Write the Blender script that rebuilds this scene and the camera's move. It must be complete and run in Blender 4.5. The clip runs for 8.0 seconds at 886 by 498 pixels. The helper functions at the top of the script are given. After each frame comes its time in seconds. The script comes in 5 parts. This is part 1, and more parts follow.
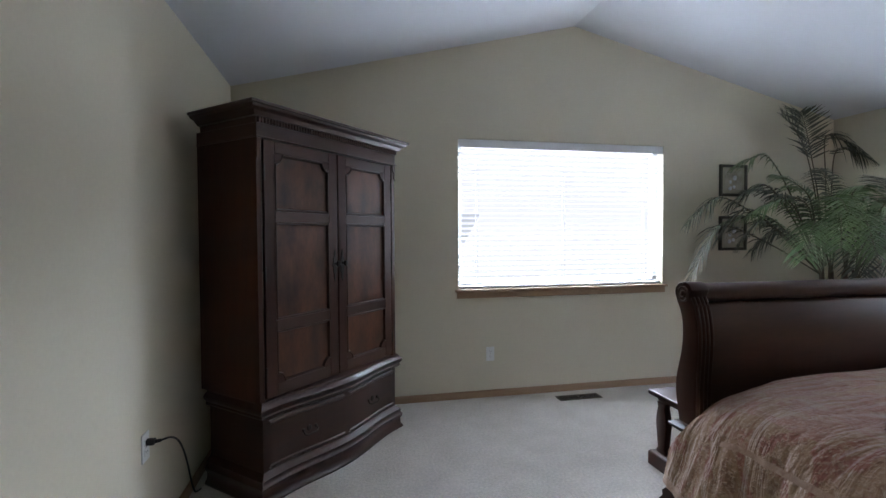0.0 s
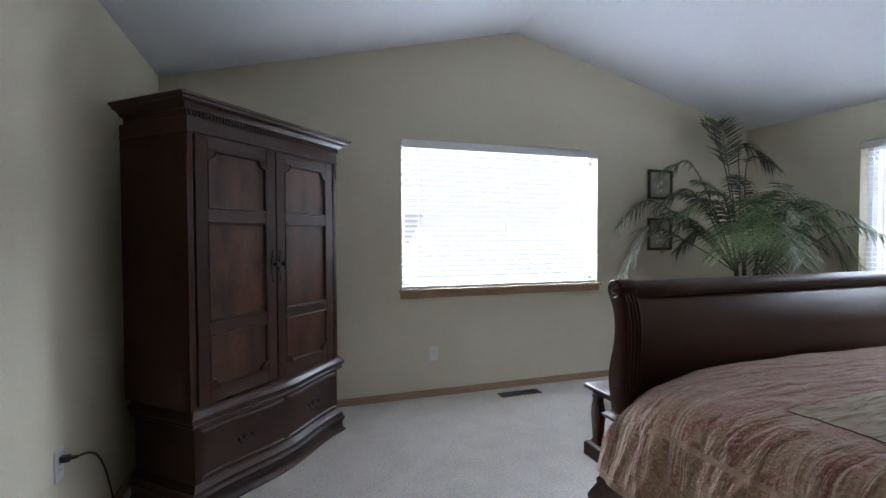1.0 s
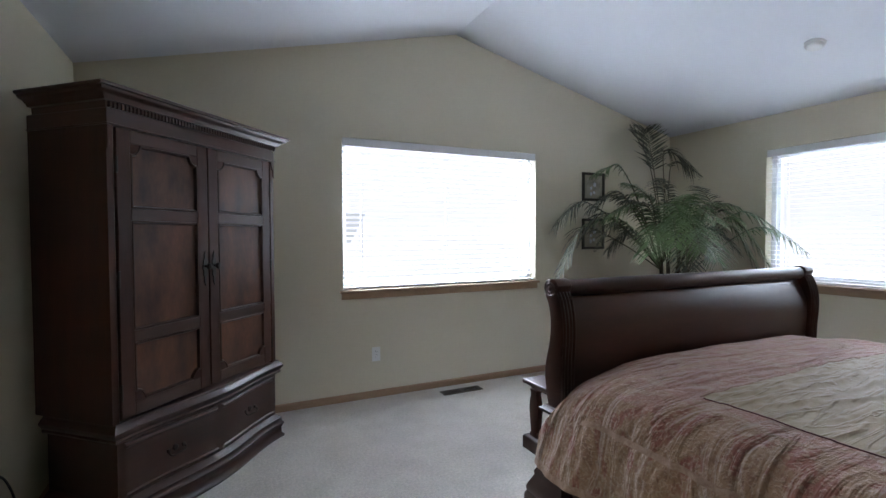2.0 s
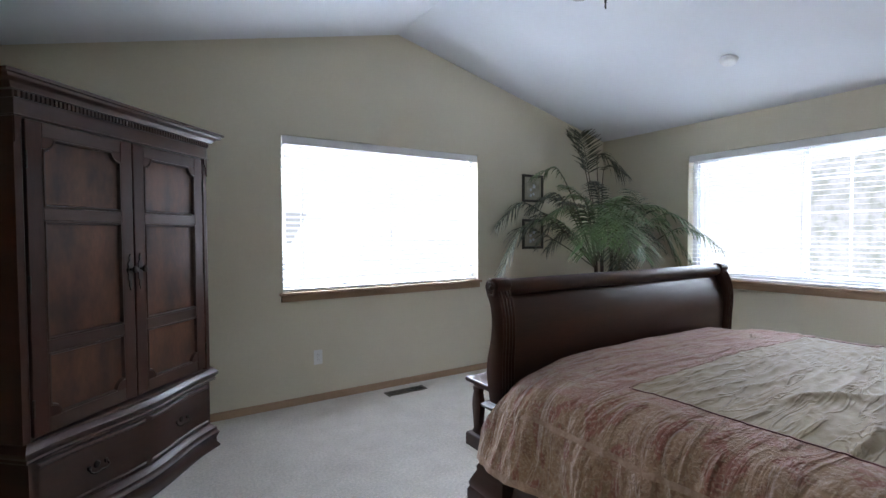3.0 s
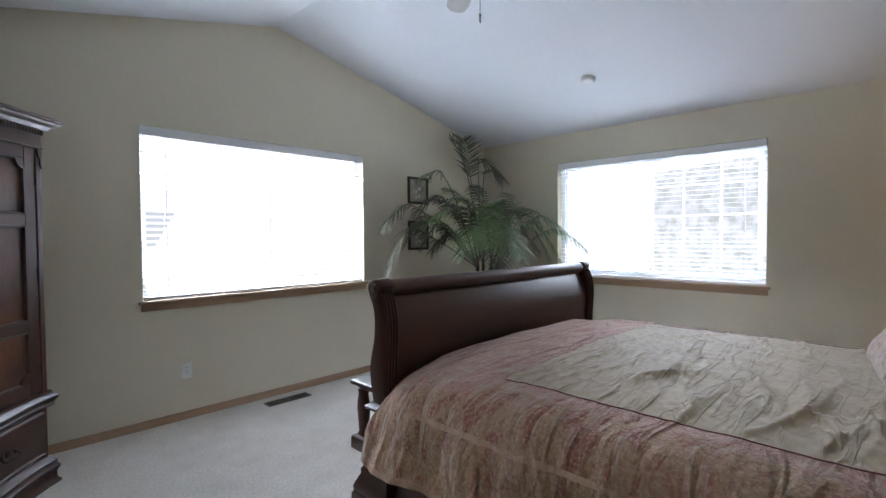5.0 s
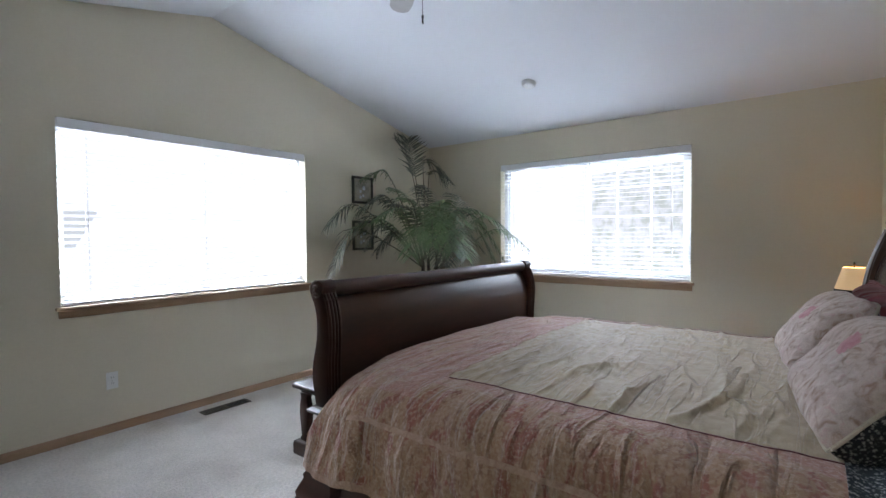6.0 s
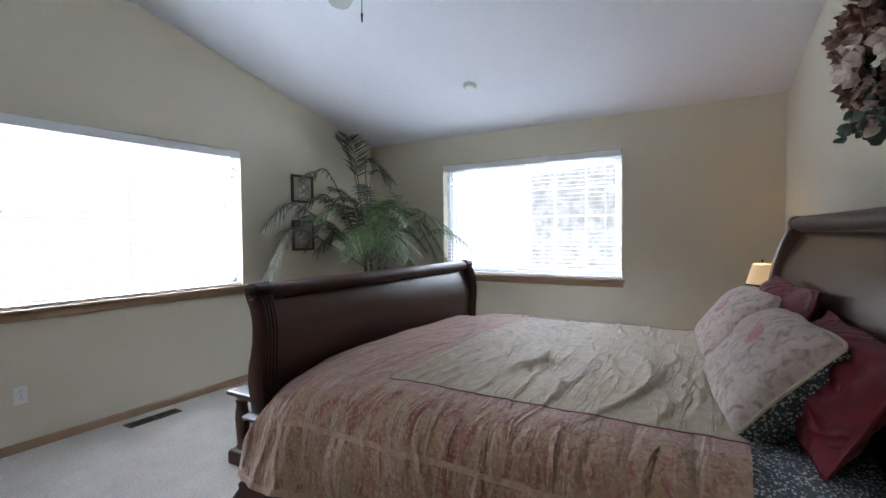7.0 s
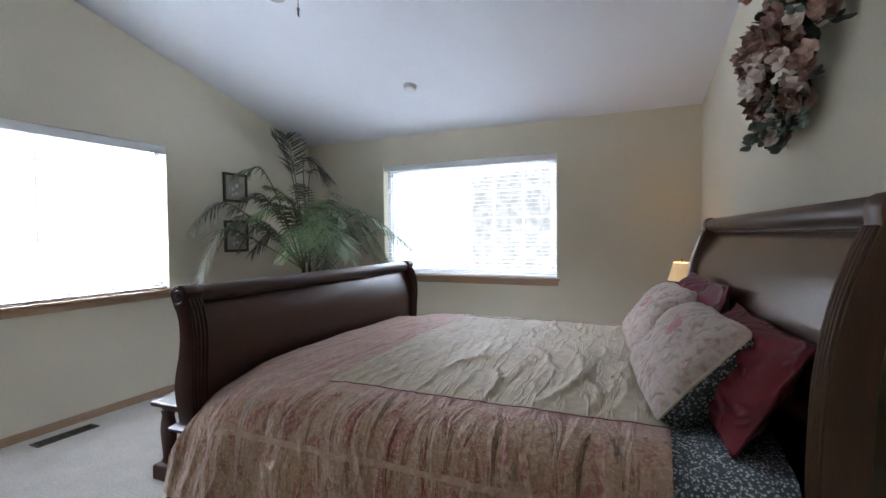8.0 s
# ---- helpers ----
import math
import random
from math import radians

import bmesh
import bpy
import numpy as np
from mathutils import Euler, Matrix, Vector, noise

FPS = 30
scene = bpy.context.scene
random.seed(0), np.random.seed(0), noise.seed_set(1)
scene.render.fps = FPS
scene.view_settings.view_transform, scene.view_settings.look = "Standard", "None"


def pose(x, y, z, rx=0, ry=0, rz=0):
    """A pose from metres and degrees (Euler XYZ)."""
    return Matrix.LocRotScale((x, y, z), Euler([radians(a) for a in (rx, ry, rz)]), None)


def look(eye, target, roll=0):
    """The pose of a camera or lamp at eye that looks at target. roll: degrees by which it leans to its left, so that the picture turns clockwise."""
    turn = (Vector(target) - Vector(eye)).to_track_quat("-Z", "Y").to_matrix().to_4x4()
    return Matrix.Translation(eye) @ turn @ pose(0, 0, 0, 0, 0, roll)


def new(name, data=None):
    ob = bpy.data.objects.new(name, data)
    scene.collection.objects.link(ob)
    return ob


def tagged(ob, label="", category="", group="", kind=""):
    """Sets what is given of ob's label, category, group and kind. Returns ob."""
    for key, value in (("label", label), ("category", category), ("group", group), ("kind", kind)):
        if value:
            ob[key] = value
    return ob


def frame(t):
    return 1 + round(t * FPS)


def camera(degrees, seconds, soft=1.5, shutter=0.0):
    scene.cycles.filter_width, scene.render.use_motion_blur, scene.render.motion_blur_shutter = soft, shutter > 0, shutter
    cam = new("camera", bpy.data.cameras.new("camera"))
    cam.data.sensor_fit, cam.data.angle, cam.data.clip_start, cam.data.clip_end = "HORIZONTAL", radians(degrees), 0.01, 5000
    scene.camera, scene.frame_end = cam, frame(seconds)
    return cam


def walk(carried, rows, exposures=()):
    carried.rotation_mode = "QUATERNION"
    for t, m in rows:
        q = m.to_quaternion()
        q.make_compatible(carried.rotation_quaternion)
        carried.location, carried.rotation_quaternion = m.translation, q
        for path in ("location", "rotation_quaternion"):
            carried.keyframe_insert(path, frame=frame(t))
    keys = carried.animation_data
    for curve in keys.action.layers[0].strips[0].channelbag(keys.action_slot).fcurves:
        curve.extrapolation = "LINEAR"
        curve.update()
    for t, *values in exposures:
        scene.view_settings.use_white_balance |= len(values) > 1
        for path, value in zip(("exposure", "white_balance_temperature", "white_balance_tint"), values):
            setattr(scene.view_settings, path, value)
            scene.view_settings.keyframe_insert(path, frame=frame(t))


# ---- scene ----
cam = camera(86.9, 8.0)
PATH = [
    (0, (0.087, 0.194, 1.308), (0.492, 2.152, 1.254), -0.3),
    (0.5, (0.086, 0.195, 1.305), (0.611, 2.124, 1.252), -0.2),
    (1, (0.094, 0.189, 1.304), (0.728, 2.085, 1.252), -0.2),
    (1.5, (0.097, 0.183, 1.309), (0.845, 2.037, 1.254), -0.2),
    (3, (0.1, 0.161, 1.318), (1.166, 1.853, 1.258), -0.3),
    (3.5, (0.107, 0.155, 1.316), (1.271, 1.78, 1.258), -0.4),
    (4, (0.108, 0.146, 1.322), (1.365, 1.701, 1.26), -0.4),
    (4.5, (0.115, 0.136, 1.318), (1.463, 1.613, 1.258), -0.4),
    (6, (0.12, 0.108, 1.317), (1.699, 1.334, 1.258), -0.5),
    (6.5, (0.122, 0.099, 1.323), (1.772, 1.226, 1.259), -0.6),
    (7, (0.126, 0.087, 1.322), (1.838, 1.12, 1.258), -0.6),
    (7.5, (0.12, 0.083, 1.321), (1.894, 1.003, 1.258), -0.6),
    (8, (0.123, 0.077, 1.314), (1.95, 0.889, 1.254), -0.6),
]
EXPO = [(0.0, -0.16), (1.5, -0.14), (3.5, 0.0), (6.5, 0.0), (8.0, 0.10)]
walk(cam, [(t, look(eye, target, roll)) for t, eye, target, roll in PATH], EXPO)

# ---- world, sun, large lights ----
world = bpy.data.worlds.new("sky")
scene.world = world
world.use_nodes = True
nt = world.node_tree
sky = nt.nodes.new("ShaderNodeTexSky")
sky.sky_type, sky.sun_disc = "NISHITA", False
sky.sun_elevation, sky.sun_rotation = radians(48), radians(200)
nt.nodes["Background"].inputs["Strength"].default_value = 0.06
nt.links.new(sky.outputs["Color"], nt.nodes["Background"].inputs["Color"])

# room in plan
X0, X1, YA, EAVE, RIDGE = -0.715, 4.635, 3.82, 2.395, 3.045
XR = (X0 + X1) / 2
SLANT = math.tan(radians(4.5))          # the headboard wall runs slightly askew


def y_south(x):
    return -0.315 + (x - X1) * SLANT


def z_ceiling(x):
    return RIDGE - (RIDGE - EAVE) * abs(x - XR) / (X1 - XR)


W1 = (0.962, 2.806, 0.882, 2.084)       # window in the gable wall: x0, x1, z0, z1
W2 = (0.895, 2.795, 0.886, 2.085)       # window in the east wall: y0, y1, z0, z1


def area_lamp(name, eye, target, w, h, power, colour):
    lamp = bpy.data.lights.new(name, "AREA")
    lamp.shape, lamp.size, lamp.size_y, lamp.energy, lamp.color = "RECTANGLE", w, h, power, colour
    ob = new(name, lamp)
    ob.matrix_world = look(eye, target)
    return ob


# overcast sky above and bright ground below each window opening
COOL = (0.705, 0.812, 1.0)
area_lamp("sky_light", (1.88, 8.0, 4.65), (1.88, 3.8, 1.6), 13.0, 3.0, 11600, COOL)
area_lamp("ground_light", (1.88, 7.0, -1.0), (1.88, 3.8, 1.5), 11.0, 2.2, 2500, COOL)
area_lamp("sky_light", (8.8, 1.84, 4.65), (4.6, 1.84, 1.6), 13.0, 3.0, 4800, COOL)
area_lamp("ground_light", (7.8, 1.84, -1.0), (4.6, 1.84, 1.5), 11.0, 2.2, 1350, COOL)


# ---- materials ----
def material(name, colour, rough=0.6, metal=0.0, second=None, scale=8.0, stretch=(1, 1, 1), amount=0.5, fine=0.0, fine_scale=200.0,
             bump=0.0, bump_scale=120.0, coat=0.0, sheen=0.0, detail=5.0, spec=0.5):
    """A surface in two colours mixed by a broad noise, with a fine grain over it and relief."""
    m = bpy.data.materials.new(name)
    m.use_nodes = True
    t, b = m.node_tree, m.node_tree.nodes["Principled BSDF"]
    b.inputs["Roughness"].default_value, b.inputs["Metallic"].default_value = rough, metal
    b.inputs["Coat Weight"].default_value, b.inputs["Sheen Weight"].default_value = coat, sheen
    b.inputs["Coat Roughness"].default_value = 0.15
    b.inputs["Specular IOR Level"].default_value = spec
    co, mp = t.nodes.new("ShaderNodeTexCoord"), t.nodes.new("ShaderNodeMapping")
    mp.inputs["Scale"].default_value = stretch
    t.links.new(co.outputs["Object"], mp.inputs["Vector"])
    n = t.nodes.new("ShaderNodeTexNoise")
    n.inputs["Scale"].default_value, n.inputs["Detail"].default_value = scale, detail
    t.links.new(mp.outputs["Vector"], n.inputs["Vector"])
    ramp = t.nodes.new("ShaderNodeValToRGB")
    second = second or tuple(c * 0.85 for c in colour)
    ramp.color_ramp.elements[0].position, ramp.color_ramp.elements[1].position = 0.5 - amount / 2, 0.5 + amount / 2
    ramp.color_ramp.elements[0].color, ramp.color_ramp.elements[1].color = (*second, 1), (*colour, 1)
    t.links.new(n.outputs["Fac"], ramp.inputs["Fac"])
    out = ramp.outputs["Color"]
    if fine:
        g = t.nodes.new("ShaderNodeTexNoise")
        g.inputs["Scale"].default_value, g.inputs["Detail"].default_value = fine_scale, 3
        t.links.new(mp.outputs["Vector"], g.inputs["Vector"])
        r = t.nodes.new("ShaderNodeMapRange")
        r.inputs["From Min"].default_value, r.inputs["From Max"].default_value = 0.3, 0.7
        r.inputs["To Min"].default_value, r.inputs["To Max"].default_value = 1 - fine, 1 + fine
        t.links.new(g.outputs["Fac"], r.inputs["Value"])
        mul = t.nodes.new("ShaderNodeVectorMath")
        mul.operation = "SCALE"
        t.links.new(out, mul.inputs[0]), t.links.new(r.outputs["Result"], mul.inputs["Scale"])
        out = mul.outputs["Vector"]
    t.links.new(out, b.inputs["Base Color"])
    if bump:
        q = t.nodes.new("ShaderNodeTexNoise")
        q.inputs["Scale"].default_value, q.inputs["Detail"].default_value = bump_scale, 4
        t.links.new(mp.outputs["Vector"], q.inputs["Vector"])
        bp = t.nodes.new("ShaderNodeBump")
        bp.inputs["Strength"].default_value, bp.inputs["Distance"].default_value = bump, 0.01
        t.links.new(q.outputs["Fac"], bp.inputs["Height"])
        t.links.new(bp.outputs["Normal"], b.inputs["Normal"])
    return m


def glowing(name, colour, strength):
    m = bpy.data.materials.new(name)
    m.use_nodes = True
    b = m.node_tree.nodes["Principled BSDF"]
    b.inputs["Base Color"].default_value = (0, 0, 0, 1)
    b.inputs["Specular IOR Level"].default_value = 0
    b.inputs["Emission Color"].default_value, b.inputs["Emission Strength"].default_value = (*colour, 1), strength
    return m


PAINT = material("beige_wall_paint", (0.665, 0.612, 0.478), 0.75, second=(0.630, 0.578, 0.448), scale=1.3, bump=0.12, bump_scale=140, fine=0.015, fine_scale=60)
WHITE = material("white_ceiling_paint", (0.775, 0.795, 0.825), 0.85, second=(0.745, 0.765, 0.795), scale=1.0, bump=0.2, bump_scale=110)
CARPET = material("cream_carpet", (0.67, 0.615, 0.55), 0.95, second=(0.55, 0.50, 0.435), scale=5.0, fine=0.15, fine_scale=70, bump=1.0, bump_scale=150, sheen=0.3, detail=8)
OAK = material("honey_oak", (0.38, 0.245, 0.15), 0.45, second=(0.30, 0.19, 0.11), scale=6, stretch=(0.6, 0.6, 6), fine=0.08, fine_scale=60)
CHERRY = material("dark_cherry_wood", (0.054, 0.0185, 0.0098), 0.34, second=(0.030, 0.0105, 0.0062), scale=4, stretch=(0.5, 0.5, 4), amount=0.7, fine=0.12, fine_scale=30, spec=0.50)
CHERRY_UP = material("dark_cherry_upright_grain", (0.056, 0.0165, 0.0078), 0.38, second=(0.029, 0.0102, 0.0062), scale=4, stretch=(4, 4, 0.5), amount=0.7, fine=0.12, fine_scale=30, spec=0.30)
FIGURED = material("figured_cherry_panel", (0.130, 0.048, 0.022), 0.36, second=(0.020, 0.0080, 0.0052), scale=4.6, stretch=(1.6, 1.6, 0.7), amount=0.4, fine=0.14, fine_scale=40, spec=0.40)
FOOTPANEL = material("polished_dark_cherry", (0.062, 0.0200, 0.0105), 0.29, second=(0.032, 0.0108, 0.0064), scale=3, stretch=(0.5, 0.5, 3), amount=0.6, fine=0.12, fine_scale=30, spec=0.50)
# headboard panel: lighter figured veneer, with the light falling on it also painted in
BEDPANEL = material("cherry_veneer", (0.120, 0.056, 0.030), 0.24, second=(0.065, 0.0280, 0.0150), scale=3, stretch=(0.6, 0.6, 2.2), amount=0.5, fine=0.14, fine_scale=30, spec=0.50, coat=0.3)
# same cherry as the other posts, lightened to stand in for light on the headboard
BEDPOST_LIT = material("lit_cherry_upright_grain", (0.110, 0.050, 0.024), 0.36, second=(0.060, 0.0250, 0.0125), scale=4, stretch=(3, 3, 0.5), amount=0.6, fine=0.14, fine_scale=30, spec=0.45)
EBONY = material("blackened_wood", (0.012, 0.007, 0.006), 0.5)
BRASS = material("dark_antique_brass", (0.030, 0.021, 0.014), 0.45, 0.5, second=(0.016, 0.011, 0.008), scale=40)
PLASTIC = material("white_plastic", (0.80, 0.80, 0.78), 0.35, spec=0.4)
VINYL = material("white_vinyl", (0.80, 0.81, 0.82), 0.4)
SLAT = material("white_blind_slat", (0.82, 0.82, 0.82), 0.5, second=(0.80, 0.80, 0.80))
RUBBER = material("black_rubber", (0.012, 0.012, 0.012), 0.5)
STEEL = material("brown_painted_steel", (0.11, 0.085, 0.06), 0.45, 0.3, second=(0.075, 0.058, 0.04), scale=30)
DARK = material("dark_duct", (0.010, 0.009, 0.008), 0.8)

SKYGLOW = glowing("overcast_sky", (0.84, 0.87, 0.97), 1.2)
# hedge is no lamp: daylight and washed-out glare are put into its emission colours
HEDGE = glowing("glowing_washed_out_hedge", (0.84, 0.87, 0.97), 1.06)
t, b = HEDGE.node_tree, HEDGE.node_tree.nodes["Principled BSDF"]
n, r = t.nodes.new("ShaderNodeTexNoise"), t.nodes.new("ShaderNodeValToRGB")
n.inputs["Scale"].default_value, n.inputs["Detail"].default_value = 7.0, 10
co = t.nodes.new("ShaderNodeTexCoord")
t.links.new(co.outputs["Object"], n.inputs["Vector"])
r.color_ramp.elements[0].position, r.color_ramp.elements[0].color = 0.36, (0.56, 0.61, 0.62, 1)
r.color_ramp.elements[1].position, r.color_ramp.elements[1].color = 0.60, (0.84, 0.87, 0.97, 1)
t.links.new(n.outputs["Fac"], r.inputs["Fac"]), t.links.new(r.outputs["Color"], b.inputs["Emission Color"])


# ---- helpers for building ----
def link(name, bm, mat, parent=None, label="", smooth=False):
    me = bpy.data.meshes.new(name)
    bmesh.ops.recalc_face_normals(bm, faces=bm.faces)
    bm.to_mesh(me)
    bm.free()
    if smooth:
        me.polygons.foreach_set("use_smooth", [True] * len(me.polygons))
        me.set_sharp_from_angle(angle=radians(38))
    me.materials.append(mat)
    ob = new(name, me)
    if parent:
        ob.parent = parent
    return tagged(ob, label)


def part(name, bm, mat, parent, label="", smooth=False):
    return link(name, bm, mat, parent, label, smooth)


def thing(name, m, label, category, group="", kind=""):
    """An Empty at the base of a thing."""
    ob = new(name)
    ob.matrix_world = m
    return tagged(ob, label, category, group, kind)


def box(x0, x1, y0, y1, z0, z1, bevel=0.0, bm=None, segments=2):
    own = bmesh.new()
    bmesh.ops.create_cube(own, size=1, matrix=Matrix.Translation(((x0 + x1) / 2, (y0 + y1) / 2, (z0 + z1) / 2)) @ Matrix.Diagonal((x1 - x0, y1 - y0, z1 - z0, 1)))
    if bevel:
        bmesh.ops.bevel(own, geom=list(own.edges), offset=bevel, segments=segments, affect="EDGES", profile=0.5)
    return merge(bm, own)


def merge(bm, own):
    if bm is None:
        return own
    me = bpy.data.meshes.new("tmp")
    own.to_mesh(me)
    own.free()
    bm.from_mesh(me)
    bpy.data.meshes.remove(me)
    return bm


def extrude(points, axis, a, b, bevel=0.0, bm=None):
    """A flat outline pushed from a to b along an axis. Outline in the two other axes, in the order x, y, z."""
    own = bmesh.new()

    def at(p, d):
        return {"x": (d, p[0], p[1]), "y": (p[0], d, p[1]), "z": (p[0], p[1], d)}[axis]

    low = [own.verts.new(at(p, a)) for p in points]
    high = [own.verts.new(at(p, b)) for p in points]
    own.faces.new(low), own.faces.new(high[::-1])
    for k in range(len(points)):
        own.faces.new((low[k], low[k - 1], high[k - 1], high[k]))
    if bevel:
        bmesh.ops.recalc_face_normals(own, faces=own.faces)
        rim = [e for e in own.edges if len(e.link_faces) == 2 and e.calc_face_angle() > 0.6]
        bmesh.ops.bevel(own, geom=rim, offset=bevel, segments=2, affect="EDGES", profile=0.5)
    return merge(bm, own)


def loft(rings, closed=False, caps=False, bm=None):
    """A skin over rows of points; closed: each row is a loop."""
    own = bmesh.new()
    vs = [[own.verts.new(p) for p in row] for row in rings]
    for r, q in zip(vs, vs[1:]):
        n = len(r)
        for k in range(n if closed else n - 1):
            own.faces.new((r[k], r[(k + 1) % n], q[(k + 1) % n], q[k]))
    if caps:
        own.faces.new(vs[0]), own.faces.new(vs[-1][::-1])
    return merge(bm, own)


def turned(profile, centre=(0, 0), n=24, bm=None, caps=True):
    """A body turned about an upright axis: profile of (radius, z)."""
    rings = [[(centre[0] + r * math.cos(2 * math.pi * k / n), centre[1] + r * math.sin(2 * math.pi * k / n), z) for k in range(n)] for r, z in profile]
    return loft(rings, True, caps, bm)


def tube(points, radius, n=8, bm=None, taper=1.0):
    """A round rod along points."""
    pts = [Vector(p) for p in points]
    rings = []
    for k, p in enumerate(pts):
        d = (pts[min(k + 1, len(pts) - 1)] - pts[max(k - 1, 0)]).normalized()
        a = d.cross(Vector((0, 0, 1)) if abs(d.z) < 0.9 else Vector((1, 0, 0))).normalized()
        b = d.cross(a)
        r = radius * (1 + (taper - 1) * k / max(1, len(pts) - 1))
        rings.append([p + r * (math.cos(2 * math.pi * i / n) * a + math.sin(2 * math.pi * i / n) * b) for i in range(n)])
    return loft(rings, True, True, bm)


def curve_through(points, n):
    """n + 1 points on a smooth curve through the given ones."""
    pts = [Vector(p) for p in points]
    out = []
    for k in range(n + 1):
        u = k / n * (len(pts) - 1)
        i = min(int(u), len(pts) - 2)
        f = u - i
        p0, p1, p2, p3 = pts[max(i - 1, 0)], pts[i], pts[i + 1], pts[min(i + 2, len(pts) - 1)]
        out.append(0.5 * (2 * p1 + (p2 - p0) * f + (2 * p0 - 5 * p1 + 4 * p2 - p3) * f * f + (3 * p1 - p0 - 3 * p2 + p3) * f ** 3))
    return out


# ---- the room ----
T = 0.15
BACK = -2.6                              # the end of the room behind the camera

bm = box(X0 - 1.2, X1 + 0.3, BACK - 0.3, YA + 0.3, -0.12, 0.0)
floor = tagged(link("floor", bm, CARPET), "cream cut-pile carpet over the whole bedroom floor", "carpet", kind="structure")


def gable_piece(bm, x0, x1, z0, z1, y0, y1):
    """A piece of the gable wall; z1 None: up to the ceiling."""
    cuts = [x0] + ([XR] if x0 < XR < x1 else []) + [x1]
    if z1 is None:
        top = [(x, z_ceiling(x) + 0.02) for x in reversed(cuts)]
    else:
        top = [(x1, z1), (x0, z1)]
    return extrude([(x0, z0), (x1, z0)] + top, "y", y0, y1, bm=bm)


bm = gable_piece(None, X0 - T, W1[0], 0, None, YA, YA + T)
gable_piece(bm, W1[1], X1 + T, 0, None, YA, YA + T)
gable_piece(bm, W1[0], W1[1], 0, W1[2] - 0.022, YA, YA + T)
gable_piece(bm, W1[0], W1[1], W1[3], None, YA, YA + T)
wall_north = tagged(link("wall_north", bm, PAINT), "beige painted gable wall with a wide window", "wall", kind="structure")

bm = box(X1, X1 + T, y_south(X1) - 0.2, W2[0], 0, EAVE + 0.02)
box(X1, X1 + T, W2[1], YA, 0, EAVE + 0.02, bm=bm)
box(X1, X1 + T, W2[0], W2[1], 0, W2[2] - 0.022, bm=bm)
box(X1, X1 + T, W2[0], W2[1], W2[3], EAVE + 0.02, bm=bm)
wall_east = tagged(link("wall_east", bm, PAINT), "beige painted side wall with a wide window", "wall", kind="structure")

bm = box(X0 - T, X0, BACK, YA, 0, EAVE + 0.02)
wall_west = tagged(link("wall_west", bm, PAINT), "beige painted wall beside the armoire", "wall", kind="structure")

# the headboard wall ends beside the camera, where the room goes on behind it
XE = 0.62
bm = bmesh.new()
xs = [XE, XR, X1]
front = [[(x, y_south(x), 0), (x, y_south(x), z_ceiling(x) + 0.02)] for x in xs]
rear = [[(x, y_south(x) - T, 0), (x, y_south(x) - T, z_ceiling(x) + 0.02)] for x in reversed(xs)]
loft(front + rear + front[:1], bm=bm)
wall_south = tagged(link("wall_south", bm, PAINT), "beige painted wall behind the headboard", "wall", kind="structure")
bm = gable_piece(None, X0 - T, XE + T, 0, None, BACK - T, BACK)
box(XE, XE + T, BACK, y_south(XE) - T, 0, z_ceiling(XE) + 0.02, bm=bm)
wall_entry = tagged(link("wall_entry", bm, PAINT), "beige painted entry walls behind the camera", "wall", kind="structure")

bm = bmesh.new()
for z in (0.0, 0.12):
    loft([[(x, BACK - T, z_ceiling(x) + z), (x, YA + T, z_ceiling(x) + z)] for x in (X0 - 0.05, XR, X1 + 0.05)], bm=bm)
ceiling = tagged(link("ceiling", bm, WHITE), "white vaulted ceiling with a central ridge", "ceiling", kind="structure")


def board(name, a, b, side):
    """A moulded skirting board from a to b on the floor, standing out to the given side."""
    a, b, n = Vector((*a, 0)), Vector((*b, 0)), Vector((*side, 0))
    prof = [(0.001, 0), (0.013, 0), (0.013, 0.038), (0.010, 0.050), (0.005, 0.056), (0.001, 0.057)]
    bm = loft([[p + n * o + Vector((0, 0, z)) for o, z in prof] for p in (a, b)], caps=True)
    return tagged(link(name, bm, OAK), "narrow honey oak skirting board", "skirting board", kind="structure")


board("baseboard", (X0, YA), (X1, YA), (0, -1))
board("baseboard", (X1, YA), (X1, y_south(X1)), (-1, 0))
board("baseboard", (X0, BACK), (X0, YA), (1, 0))
board("baseboard", (XE, y_south(XE)), (X1, y_south(X1)), (-SLANT, 1))


